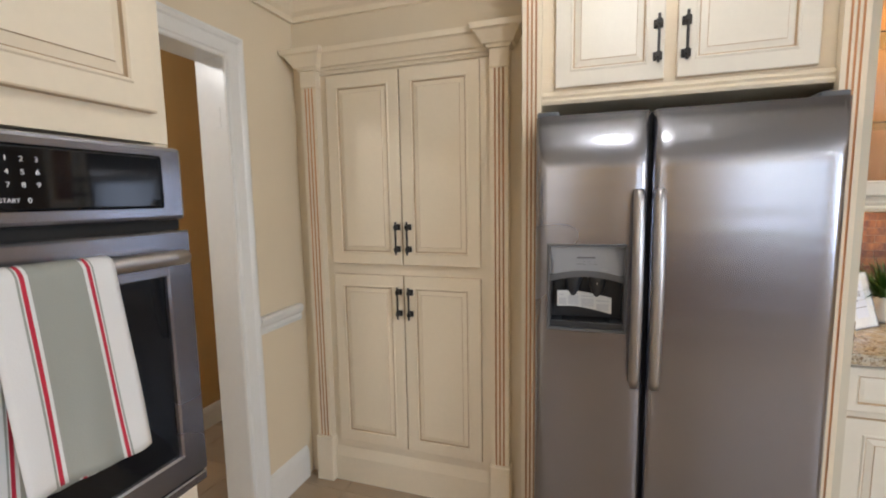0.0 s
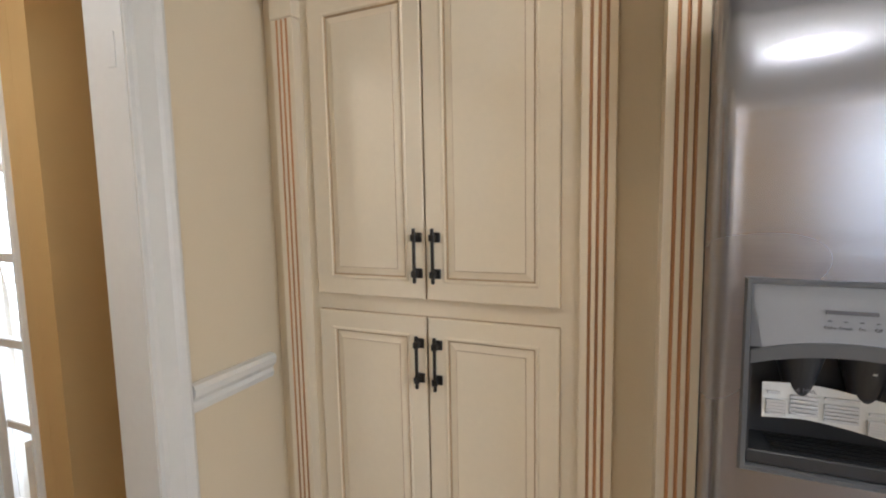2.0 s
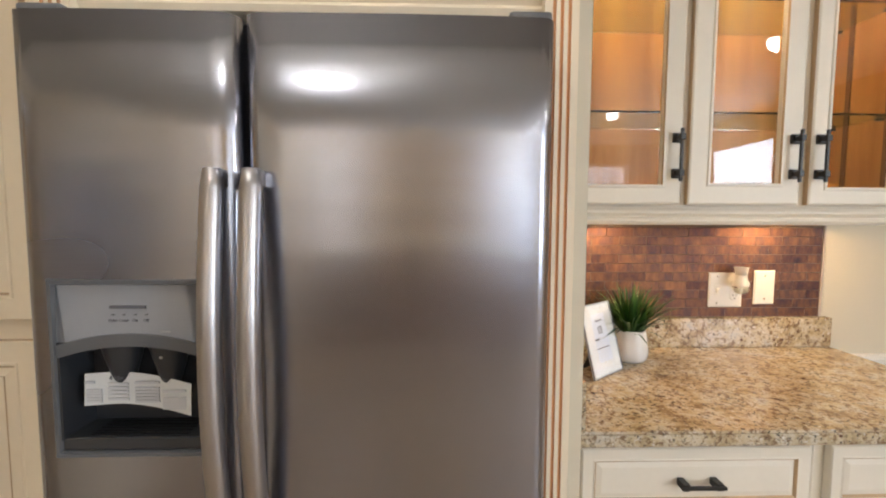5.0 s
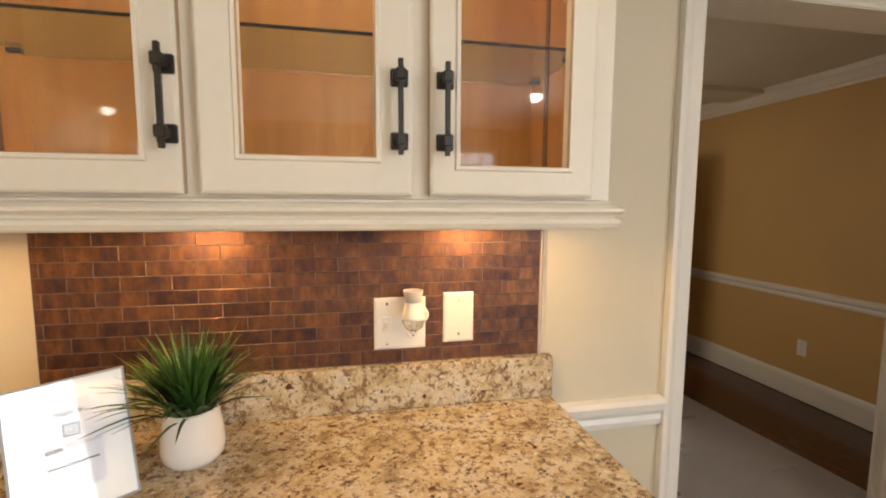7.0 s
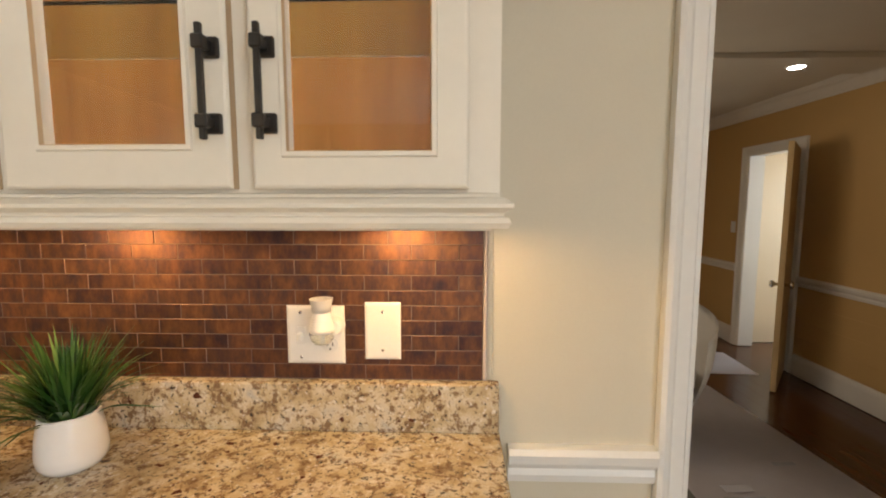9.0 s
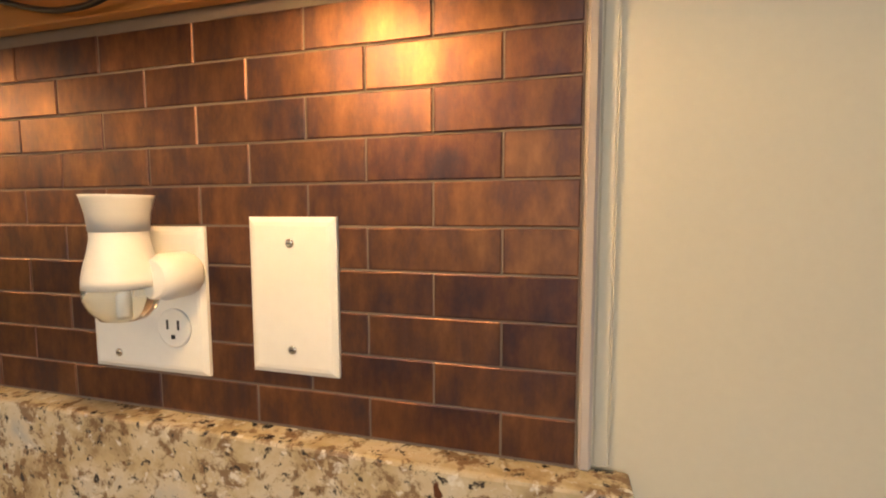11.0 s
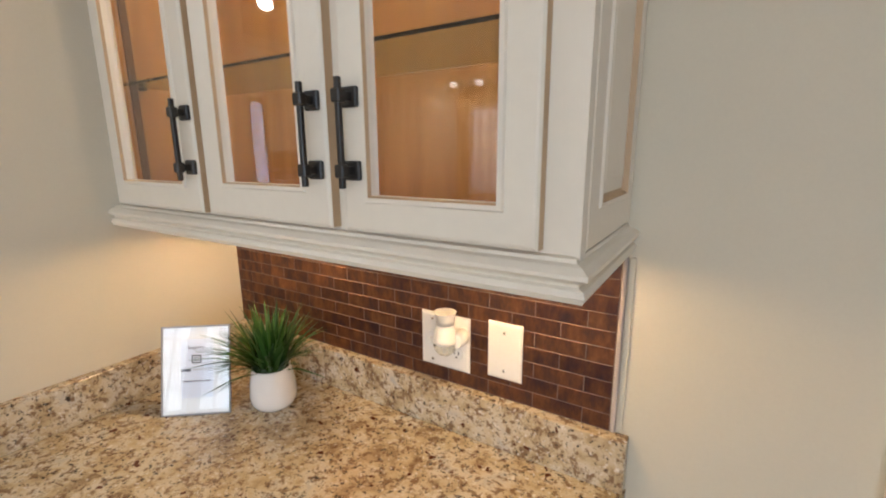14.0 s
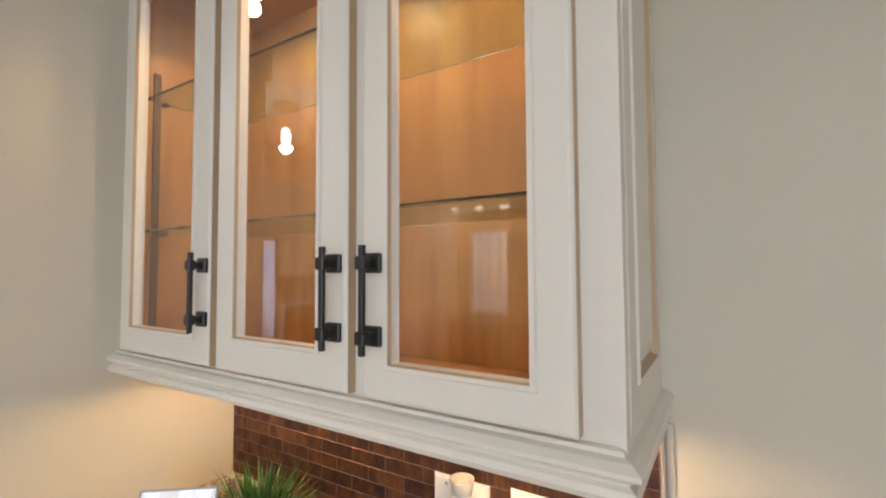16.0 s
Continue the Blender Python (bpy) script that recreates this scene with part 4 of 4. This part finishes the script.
us = sorted({b[0] for b in bands} | {1.0} | {0.05, 0.1, 0.15, 0.36, 0.43, 0.5, 0.57, 0.64, 0.85, 0.9, 0.95})
HZ, HYc, R = 1.305, -0.068, 0.021


def towel_sheet(x0, x1, drop, front, flare, shift):
    rows = []
    for s in [k / 24 for k in range(25)]:
        row = []
        for u in us:
            if s < 0.16:
                a = math.pi * (s / 0.16) * 0.5
                y = HYc + (-1 if front else 1) * R * math.sin(a)
                z = HZ + R * math.cos(a)
                f = 0
            else:
                f = (s - 0.16) / 0.84
                y = HYc + (-1 if front else 1) * R
                z = HZ - drop * f
            x = x0 + (x1 - x0) * u + flare * f * (u - 0.25) + shift * f
            wave = 0.006 * f * math.sin(u * 7 + 0.6) + 0.004 * f * math.sin(u * 15 + s * 4)
            row.append(bm.verts.new((x, y + wave, z + 0.006 * f * math.sin(u * 5))))
        rows.append(row)
    for a, b in zip(rows, rows[1:]):
        for i in range(len(us) - 1):
            mid = (us[i] + us[i + 1]) / 2
            fc = bm.faces.new((a[i], a[i + 1], b[i + 1], b[i]))
            fc.smooth = True
            fc.material_index = next(m for p, q, m in bands if p <= mid < q)


towel_sheet(-0.400, -0.213, 0.355, True, 0.02, 0.026)
towel_sheet(-0.405, -0.222, 0.375, False, 0.010, -0.012)
bmesh.ops.remove_doubles(bm, verts=bm.verts[:], dist=0.0004)
bmesh.ops.solidify(bm, geom=bm.faces[:], thickness=0.003)
part("cloth", bm, [CLOTH_W, CLOTH_G, CLOTH_R], tl)

# ---- counter ----
CX0, CX1, CY0 = 0.8670, 2.002, 1.93
wt = thing("granite_worktop", (0, 0, 0), "polished speckled granite worktop with splash strips", "worktop")
bm = bmesh.new()
out = [(CX0, BY - 0.001), (CX0, CY0)]
r = 0.05
out += [(CX1 - r + r * math.cos(radians(a)), CY0 + r + r * math.sin(radians(a))) for a in range(-90, 1, 15)] + [(CX1, BY - 0.001)]
bm.faces.new([bm.verts.new((x, y, 0.905)) for x, y in out])
ex = bmesh.ops.extrude_face_region(bm, geom=bm.faces[:])
bmesh.ops.translate(bm, verts=[v for v in ex["geom"] if isinstance(v, bmesh.types.BMVert)], vec=(0, 0, -0.032))
bmesh.ops.bevel(bm, geom=[e for e in bm.edges if all(v.co.z > 0.9 for v in e.verts)], offset=0.006, segments=2, affect="EDGES")
part("slab", bm, GRANITE, wt)
part("back_splash", box(CX0, 2.000, BY - 0.031, BY - 0.001, 0.9055, 1.011, 0.003, None, 2), GRANITE, wt)
part("side_splash", box(CX0, CX0 + 0.028, CY0 + 0.012, BY - 0.032, 0.9055, 1.011, 0.003, None, 2), GRANITE, wt)

bc = None
for k, (x0, x1) in enumerate(((0.870, 1.44), (1.441, 1.985))):
    bc = thing("base_cabinet", (0, 0, 0), "cream base cabinet with a drawer and panelled door under granite", "cabinet", "base cabinets")
    part("body", box(x0, x1, CY0 + 0.05, BY - 0.003, 0.10, 0.872, 0.002), WHITEISH, bc)
    part("kick_board", box(x0, x1, CY0 + 0.12, CY0 + 0.14, 0, 0.099), WHITEISH, bc)
    dr = part("drawer_front", framed(x1 - x0 - 0.05, 0.15, ((0, 0.02), (0, 0.003), (0.003, 0), (0.025, 0), (0.028, -0.002), (0.033, 0.004), (0.045, 0.001)), True, (4,)), [WHITEISH, GLAZE], bc)
    dr.location = (x0 + 0.025, CY0 + 0.028, 0.705)
    xm = (x1 - x0 - 0.05) / 2
    part("handle", box(xm - 0.05, xm + 0.05, -0.034, -0.026, 0.07, 0.078, 0.001, box(xm - 0.045, xm - 0.03, -0.03, 0, 0.066, 0.082, 0.001, box(xm + 0.03, xm + 0.045, -0.03, 0, 0.066, 0.082, 0.001))), BRONZE, dr, "dark bronze bar pull")
    panel_door(bc, x0 + 0.025, 0.13, x1 - x0 - 0.05, 0.55, CY0 + 0.028, WHITEISH, (x1 - 0.06, 0.55, 1))

# ---- glass-fronted wall cabinet ----
UF, UZ, UT = 2.258, 1.345, 2.25
UX0, UX1 = 0.8675, 1.958
uc = thing("wall_cabinet", (0, 0, 0), "antique-white wall cabinet with three glazed doors and maple inside", "cabinet")
IN0, IN1 = UX0 + 0.02, UX1 - 0.02
part("back_panel", box(IN0, IN1, BY - 0.012, BY - 0.001, UZ + 0.05, UT), MAPLE, uc)
part("inner_side", box(IN0, IN0 + 0.008, UF + 0.045, BY - 0.013, UZ + 0.05, UT), MAPLE, uc)
part("inner_side", box(IN1 - 0.008, IN1, UF + 0.045, BY - 0.013, UZ + 0.05, UT), MAPLE, uc)
part("bottom_board", box(UX0 + 0.001, UX1 - 0.019, UF + 0.043, BY - 0.001, UZ + 0.036, UZ + 0.049), MAPLE_X, uc)
part("hanging_rail", box(UX0 + 0.001, UX1 - 0.019, BY - 0.022, BY - 0.010, UZ - 0.004, UZ + 0.0355, 0.001), MAPLE_X, uc)
part("top_board", box(UX0 + 0.001, UX1, UF + 0.043, BY - 0.001, UT, UT + 0.02), MAPLE_X, uc)
part("side_board", box(UX0 + 0.001, UX0 + 0.019, UF + 0.043, BY - 0.001, UZ + 0.05, UT), WHITEISH, uc)
part("side_board", box(UX1 - 0.018, UX1, UF + 0.043, BY - 0.001, UZ + 0.002, UT), WHITEISH, uc)
sp = part("side_panel", framed(BY - UF - 0.05, UT - UZ - 0.066, ((0, 0.012), (0, 0.002), (0.002, 0), (0.045, 0), (0.048, -0.003), (0.052, -0.003), (0.056, 0.006), (0.060, 0.006), (0.08, 0.001)), True, (5, 6)), [WHITEISH, GLAZE], uc)
sp.matrix_basis = Matrix.Translation((UX1 + 0.0125, UF + 0.045, UZ + 0.056)) @ pose(0, 0, 0, 0, 0, 90)
STX = ((UX0 + 0.001, 0.930), (1.245, 1.296), (1.590, 1.648), (1.912, UX1 + 0.012))
for a, b in STX:
    part("face_stile", box(a, b, UF + 0.021, UF + 0.042, UZ + 0.05, UT + 0.02), WHITEISH, uc)
part("face_rail", box(UX0 + 0.001, UX1 + 0.001, UF + 0.021, UF + 0.0415, UZ + 0.002, UZ + 0.0495), WHITEISH, uc)
for a, b in zip(STX, STX[1:]):
    part("face_rail", box(a[1], b[0], UF + 0.021, UF + 0.0415, UZ + 0.050, UZ + 0.090), WHITEISH, uc)
    part("face_rail", box(a[1], b[0], UF + 0.021, UF + 0.0415, UT - 0.02, UT + 0.02), WHITEISH, uc)
VP = [(-0.02, UZ - 0.003), (0.020, UZ - 0.003), (0.024, UZ + 0.006), (0.021, UZ + 0.014), (0.014, UZ + 0.017), (0.016, UZ + 0.022), (0.027, UZ + 0.030), (0.027, UZ + 0.036), (0.018, UZ + 0.044), (0.010, UZ + 0.047), (0.008, UZ + 0.052), (0.0, UZ + 0.054), (-0.02, UZ + 0.001)]
VP = [(o, 1.351 + (u - UZ + 0.003) * 0.86) for o, u in [(0.0, UZ - 0.003)] + VP[1:-1]]
part("valance_moulding", sweep(VP, ((UX0 + 0.001, UF + 0.0205), (UX1 + 0.002, UF + 0.0205), (UX1 + 0.002, BY - 0.001))), WHITEISH, uc, "stepped moulding along the cabinet's lower edge")
for x0, x1, g0, g1, hx, ln in ((0.914, 1.262, 0.968, 1.204, 1.246, 1), (1.284, 1.605, 1.350, 1.549, 1.583, 1), (1.633, 1.927, 1.687, 1.878, 1.657, -1)):
    w, h = x1 - x0, UT - 1.405 - 0.005
    s = (g0 - x0 + x1 - g1) / 2
    d = part("door", framed(w, h, ((0, 0.02), (0, 0.004), (0.003, 0.001), (0.006, 0), (s - 0.010, 0), (s - 0.008, -0.004), (s - 0.002, -0.004), (s, 0.002), (s, 0.020)), False, (0, 6)), [WHITEISH, GLAZE], uc)
    d.location = (x0, UF, 1.405)
    gp = part("pane", box(s - 0.004, w - s + 0.004, 0.0125, 0.0155, s - 0.004, h - s + 0.004), GLASS, d, "clear glass pane")
    gp.visible_shadow = False
    pull(d, hx - x0, 1.540 - 1.405, 0.145, 0.098, 0, ln)
for z in (1.670, 1.990):
    shelf = thing("glass_shelf", ((IN0 + IN1) / 2, 2.43, z), "clear glass shelf with green edge inside the wall cabinet", "shelf", "cabinet shelves")
    pc = part("plate", box(-(IN1 - IN0) / 2 + 0.009, (IN1 - IN0) / 2 - 0.009, -0.115, 0.125, 0, 0.006), SHELFGLASS, shelf)
    pc.visible_shadow = False
    for sx in (-1, 1):
        for yy in (-0.08, 0.08):
            part("shelf_pin", box(sx * ((IN1 - IN0) / 2 - 0.022) - 0.012, sx * ((IN1 - IN0) / 2 - 0.022) + 0.012, yy - 0.005, yy + 0.005, -0.008, -0.0005, 0.001), BRONZE, shelf)
STRIP = wood("dark_strip", (0.10, 0.045, 0.02), (0.16, 0.07, 0.03), 0.5, 2)
for xx in (IN0 + 0.009, IN1 - 0.013):
    for yy in (2.335, 2.47):
        part("shelf_standard", box(xx, xx + 0.004, yy - 0.008, yy + 0.008, UZ + 0.06, 2.06), STRIP, uc, "dark slotted shelf standard")
for px in (1.13, 1.45, 1.77):
    cl = thing("cabinet_puck_light", (px, 2.43, UT), "small round light in the cabinet roof, switched on", "lamp", "cabinet lights")
    part("housing", lathe(((0.034, 0), (0.034, -0.012), (0.028, -0.014)), 24), BRONZE, cl)
    part("lens", lathe(((0.027, -0.0142), (0.025, -0.017)), 24), PUCKGLOW, cl).visible_shadow = False

# puck lights and cord under the cabinet
for px, py in ((1.17, 2.42), (1.79, 2.42)):
    pk = thing("puck_light", (px, py, UZ + 0.036), "round bronze puck light under the cabinet, switched on", "lamp", "under-cabinet lights")
    part("housing", lathe(((0.036, 0), (0.037, -0.004), (0.034, -0.016), (0.029, -0.018)), 28), BRONZE, pk)
    part("lens", lathe(((0.028, -0.0182), (0.024, -0.021)), 28), PUCKGLOW, pk).visible_shadow = False


def smooth_path(pts, n=8):
    v = [Vector(p) for p in pts]
    res = []
    for i in range(len(v) - 1):
        p0, p1, p2, p3 = v[max(i - 1, 0)], v[i], v[i + 1], v[min(i + 2, len(v) - 1)]
        for k in range(n):
            t = k / n
            res.append(0.5 * ((2 * p1) + (p2 - p0) * t + (2 * p0 - 5 * p1 + 4 * p2 - p3) * t * t + (3 * p1 - p0 - 3 * p2 + p3) * t ** 3))
    return res + [v[-1]]


cord = thing("lamp_cord", (0, 0, 0), "thin black cord tacked under the wall cabinet", "cable")
part("wire", tube(smooth_path(((1.20, 2.42, 1.376), (1.22, 2.50, 1.368), (1.25, 2.545, 1.360), (1.32, 2.545, 1.352), (1.42, 2.53, 1.366), (1.46, 2.535, 1.372), (1.49, 2.545, 1.362), (1.56, 2.545, 1.345), (1.63, 2.535, 1.346), (1.70, 2.51, 1.366), (1.765, 2.44, 1.378))), 0.0024, 7), BLACK, cord)
part("clip", box(1.452, 1.468, 2.53, 2.542, 1.368, 1.3815, 0.001), BLACK, cord)

# ---- plates on the tiles ----
TF = BY - 0.009     # face of the copper tiles


def wall_plate(x0, x1, z0, z1, label):
    t = thing("wall_plate", ((x0 + x1) / 2, TF, (z0 + z1) / 2), label, "wall plate")
    w, h = (x1 - x0) / 2, (z1 - z0) / 2
    bm = framed(2 * w, 2 * h, ((0, 0.0), (0, -0.003), (0.004, -0.0055), (0.007, -0.006)), True)
    bmesh.ops.translate(bm, verts=bm.verts[:], vec=(-w, 0, -h))
    part("plate", bm, WHITEP, t)
    return t


def screw(t, x, z):
    bm = lathe(((0.0036, 0), (0.0036, 0.001), (0.002, 0.0016)), 14)
    bmesh.ops.rotate(bm, verts=bm.verts[:], matrix=Matrix.Rotation(radians(90), 3, "X"))
    s = part("screw", bm, CHROME, t)
    s.location = (x, -0.006, z)
    part("slot", box(-0.0022, 0.0022, -0.0019, -0.0012, -0.0005, 0.0005), BLACK, s)


bp = wall_plate(1.7185, 1.7935, 1.058, 1.180, "blank white two-screw wall plate on copper tiles")
screw(bp, 0, 0.041)
screw(bp, 0, -0.041)
op = wall_plate(1.553, 1.675, 1.048, 1.172, "double white plate with a toggle switch and an outlet")
part("toggle", box(-0.036, -0.026, -0.018, -0.005, -0.010, 0.006, 0.002), WHITEP, op)
part("switch_frame", box(-0.041, -0.021, -0.0075, -0.005, -0.018, 0.018, 0.001), WHITEP, op)
for zz in (-0.022, 0.022):
    bm = lathe(((0.0165, 0), (0.0165, 0.002), (0.015, 0.0028)), 24)
    bmesh.ops.rotate(bm, verts=bm.verts[:], matrix=Matrix.Rotation(radians(90), 3, "X"))
    so2 = part("socket", bm, WHITEP, op)
    so2.location = (0.031, -0.0058, zz)
    for xx in (-0.0055, 0.0055):
        part("slot", box(xx - 0.001, xx + 0.001, -0.0032, -0.0024, -0.001, 0.007), BLACK, so2)
    part("slot", box(-0.002, 0.002, -0.0032, -0.0024, -0.009, -0.0055), BLACK, so2)
for zz in (-0.048, 0.048):
    screw(op, -0.031, zz)

# plug-in air freshener
af = thing("air_freshener", (1.640, TF - 0.0450, 1.108), "white plug-in air freshener with a glass oil bottle", "air freshener")
part("body", lathe(((0.0284, 0.024), (0.0280, 0.032), (0.0262, 0.042), (0.0232, 0.053), (0.0212, 0.063), (0.0208, 0.072), (0.0222, 0.084)), 32), WHITEP, af)
part("collar", lathe(((0.0214, 0.070), (0.0226, 0.084), (0.0255, 0.097), (0.0265, 0.100), (0.0245, 0.100), (0.019, 0.082)), 32), painted("pale_grey_plastic", (0.62, 0.61, 0.60), 0.35), af)
bt = part("bottle", lathe(((0.008, -0.006), (0.017, -0.0035), (0.0245, 0.005), (0.0280, 0.015), (0.0283, 0.0235)), 32), FROST, af, "clear bottle of scented oil")
bt.visible_shadow = False
part("wick", lathe(((0.004, 0.004), (0.004, 0.028)), 12), WHITEP, bt)
bm = lathe(((0.0185, 0), (0.0205, 0.004), (0.0205, 0.026), (0.0165, 0.040)), 28)
bmesh.ops.rotate(bm, verts=bm.verts[:], matrix=Matrix.Rotation(radians(90), 3, "X"))
pb = part("plug", bm, WHITEP, af)
pb.location = (0.024, 0.0438, 0.030)
af.scale = (0.88, 0.88, 0.88)

# ---- sign and plant on the counter ----
a0, a1 = Vector((1.025, 2.230)), Vector((1.148, 2.328))
ang = math.atan2(a1.y - a0.y, a1.x - a0.x)
sg = tagged(new("sign_holder"), "clear acrylic stand with a white printed card", "sign")
sg.matrix_world = Matrix.Translation((a0.x, a0.y, 0.9055)) @ Matrix.Rotation(ang, 4, "Z") @ pose(0, 0, 0, -15.5)
SW, SH = 0.158, 0.212
part("card", box(0.003, SW - 0.003, 0.0034, 0.0044, 0.004, SH - 0.004), PAPER, sg)
part("back_sheet", box(0, SW, 0.0046, 0.0066, 0, SH, 0.0006), CERAMIC, sg)
fg = part("front_sheet", box(0, SW, 0.0012, 0.0032, 0, SH, 0.0006), GLASS, sg, "clear acrylic sheet")
fg.visible_shadow = False
bm = framed(SW, SH, ((0, 0.0066), (0, 0.0), (0.0035, 0.0), (0.0035, 0.0011)), False)
part("edge", bm, SILVER, sg)
part("pale_field", box(0.045, 0.118, 0.0030, 0.0033, 0.04, 0.18), painted("pale_blue_paper", (0.72, 0.75, 0.82), 0.6), sg)
for (x, z, w, h, mt) in ((0.056, 0.106, 0.022, 0.0055, INK), (0.094, 0.107, 0.046, 0.0045, LABELINK), (0.078, 0.080, 0.066, 0.0026, INK)):
    part("print_bar", box(x - w / 2, x + w / 2, 0.0024, 0.0029, z - h / 2, z + h / 2), mt, sg)
bm = framed(0.022, 0.020, ((0, 0.0029), (0, 0.0023), (0.003, 0.0023), (0.003, 0.0029)), False)
lg = part("logo_shape", bm, INK, sg)
lettering("print", "Staged by:", 0.0095, pose(0.080, 0.0022, 0.160, 90), INK, sg)
lg.location = (0.069, 0, 0.122)
bm = framed(0.010, 0.009, ((0, 0.0029), (0, 0.0023), (0.002, 0.0023), (0.002, 0.0029)), False)
lg2 = part("logo_shape", bm, INK, sg)
lg2.location = (0.075, 0, 0.1275)
bm = bmesh.new()
vs = [bm.verts.new(c) for c in ((0.05, 0.008, 0.10), (0.11, 0.008, 0.10), (0.11, 0.075, 0.0225), (0.05, 0.075, 0.0225))]
bm.faces.new(vs)
bmesh.ops.solidify(bm, geom=bm.faces[:], thickness=0.003)
part("easel_leg", bm, BLACK, sg, "black easel leg")

pot = thing("potted_grass", (1.205, 2.412, 0.9055), "artificial grass plant in a smooth white ceramic pot", "plant")
part("pot", lathe(((0.036, 0), (0.046, 0.004), (0.0535, 0.016), (0.0555, 0.032), (0.0525, 0.064), (0.0465, 0.098), (0.0455, 0.103), (0.043, 0.103), (0.044, 0.09)), 40), CERAMIC, pot)
part("filler", lathe(((0.0425, 0.086), (0.043, 0.092), (0.02, 0.097)), 24), SOIL, pot)
bm = bmesh.new()
rng = random.Random(5)
for k in range(290):
    a = rng.uniform(0, 2 * math.pi)
    tilt = rng.uniform(0.03, 1.0) ** 0.75 * radians(66)
    if k % 24 == 0:
        tilt = radians(rng.uniform(74, 92))
    L = rng.uniform(0.105, 0.180) * (1.0 if tilt < 0.8 else 0.95)
    w0 = rng.uniform(0.0028, 0.0064)
    r0 = rng.uniform(0, 0.034)
    base = Vector((r0 * math.cos(a), r0 * math.sin(a), 0.088))
    dirn = Vector((math.cos(a), math.sin(a), 0))
    side = Vector((-math.sin(a), math.cos(a), 0))
    n = 6
    th = tilt * 0.50
    p = base.copy()
    prev = None
    for j in range(n + 1):
        v = j / n
        wd = w0 * (1 - v) ** 0.6 * (0.7 + 1.2 * v * (1 - v)) + 0.0002
        roll = side * wd
        ring = (bm.verts.new(p - roll), bm.verts.new(p + Vector((0, 0, -0.0006)) - dirn * 0.0008 * (1 - v)), bm.verts.new(p + roll))
        if prev:
            for i in range(2):
                bm.faces.new((prev[i], prev[i + 1], ring[i + 1], ring[i]))
        prev = ring
        th += tilt * 0.85 / n * rng.uniform(0.5, 1.4)
        th = min(th, radians(98))
        p = p + (dirn * math.sin(th) + Vector((0, 0, 1)) * math.cos(th)) * (L / n)
lv = part("leaves", bm, LEAF, pot, "dense narrow dark green blades")
lv["kind"] = "stuff"

# ---- pieces: copper tiles, floor tiles, planks ----
back = tagged(link_mesh("wall_tiled_splash", box(0.8670, 1.966, BY - 0.0078, BY - 0.0005, 1.0115, UZ), GROUT), "aged copper brick tile backsplash with narrow joints", "backsplash", "", "structure")
ROW, LEN, J = 0.0320, 0.0985, 0.0016
tile_meshes = {}


def tile_mesh(w, h):
    key = (round(w, 4), round(h, 4))
    if key not in tile_meshes:
        bm = framed(w, h, ((0, 0.004), (0, 0.0006), (0.0008, 0)), True)
        bmesh.ops.recalc_face_normals(bm, faces=bm.faces[:])
        me = bpy.data.meshes.new("tile")
        bm.to_mesh(me)
        bm.free()
        me.materials.append(COPPER)
        tile_meshes[key] = me
    return tile_meshes[key]


rng = random.Random(11)
for r in range(11):
    z1 = 1.332 - r * ROW
    z0 = z1 - ROW + J
    if z0 < 1.0:
        z0 = 1.0125
    x1 = 1.9645
    first = LEN if r % 2 == 0 else LEN / 2 + 0.001
    k = 0
    while x1 > 0.88 and z1 - z0 > 0.006:
        w = first if k == 0 else LEN
        x0 = max(x1 - w + J, 0.8685)
        if x1 - x0 > 0.008:
            ob = new("tile", tile_mesh(x1 - x0, z1 - z0))
            ob.parent = back
            ob.location = (x0, TF + rng.uniform(-0.0004, 0.0004), z0)
            ob.rotation_euler = (rng.uniform(-0.0025, 0.0025), 0, rng.uniform(-0.002, 0.002))
        x1 = x0 - J
        k += 1
structure("trim_tile_edge", box(1.9665, 1.975, BY - 0.011, BY - 0.0005, 1.0115, UZ - 0.004, 0.002), CAULK, "ragged pale caulk strip at the end of the copper tiles", "trim")
structure("trim_corner_board", box(1.9755, 1.987, BY - 0.003, BY - 0.0005, 1.012, UZ - 0.004, 0.002), WALL2, "narrow pale strip beside the tiles", "trim")

floor = bpy.data.objects["floor"]
bm0 = box(0, 0.327, 0, 0.327, -0.006, 0.0, 0.0015)
me = bpy.data.meshes.new("floor_tile")
bm0.to_mesh(me)
bm0.free()
me.materials.append(FLOORTILE)
for i in range(-7, 12):
    for j in range(-9, 8):
        x, y = i * 0.33 - 0.05, j * 0.33 + 0.02
        if y + 0.33 > BY + 0.06 or x < -3.5 or x + 0.33 > 3.8:
            continue
        ob = new("floor_tile", me)
        ob.parent = floor
        ob.location = (x, y, 0)

room_floor = bpy.data.objects["floor_room"]
pm = []
for ln in (0.9, 1.2, 0.6):
    b0 = box(0, 0.119, 0, ln, -0.006, 0.0, 0.0008)
    me = bpy.data.meshes.new("plank")
    b0.to_mesh(me)
    b0.free()
    me.materials.append(DARKWOOD)
    pm.append((ln, me))
rng = random.Random(3)
for i in range(20):
    y = BY + 0.07
    while y < FY - 0.62:
        ln, me = pm[rng.randrange(3)]
        if y + ln > FY:
            ln, me = pm[2]
        ob = new("plank", me)
        ob.parent = room_floor
        ob.location = (2.2 + 0.12 * i, y, 0)
        y += ln + 0.001
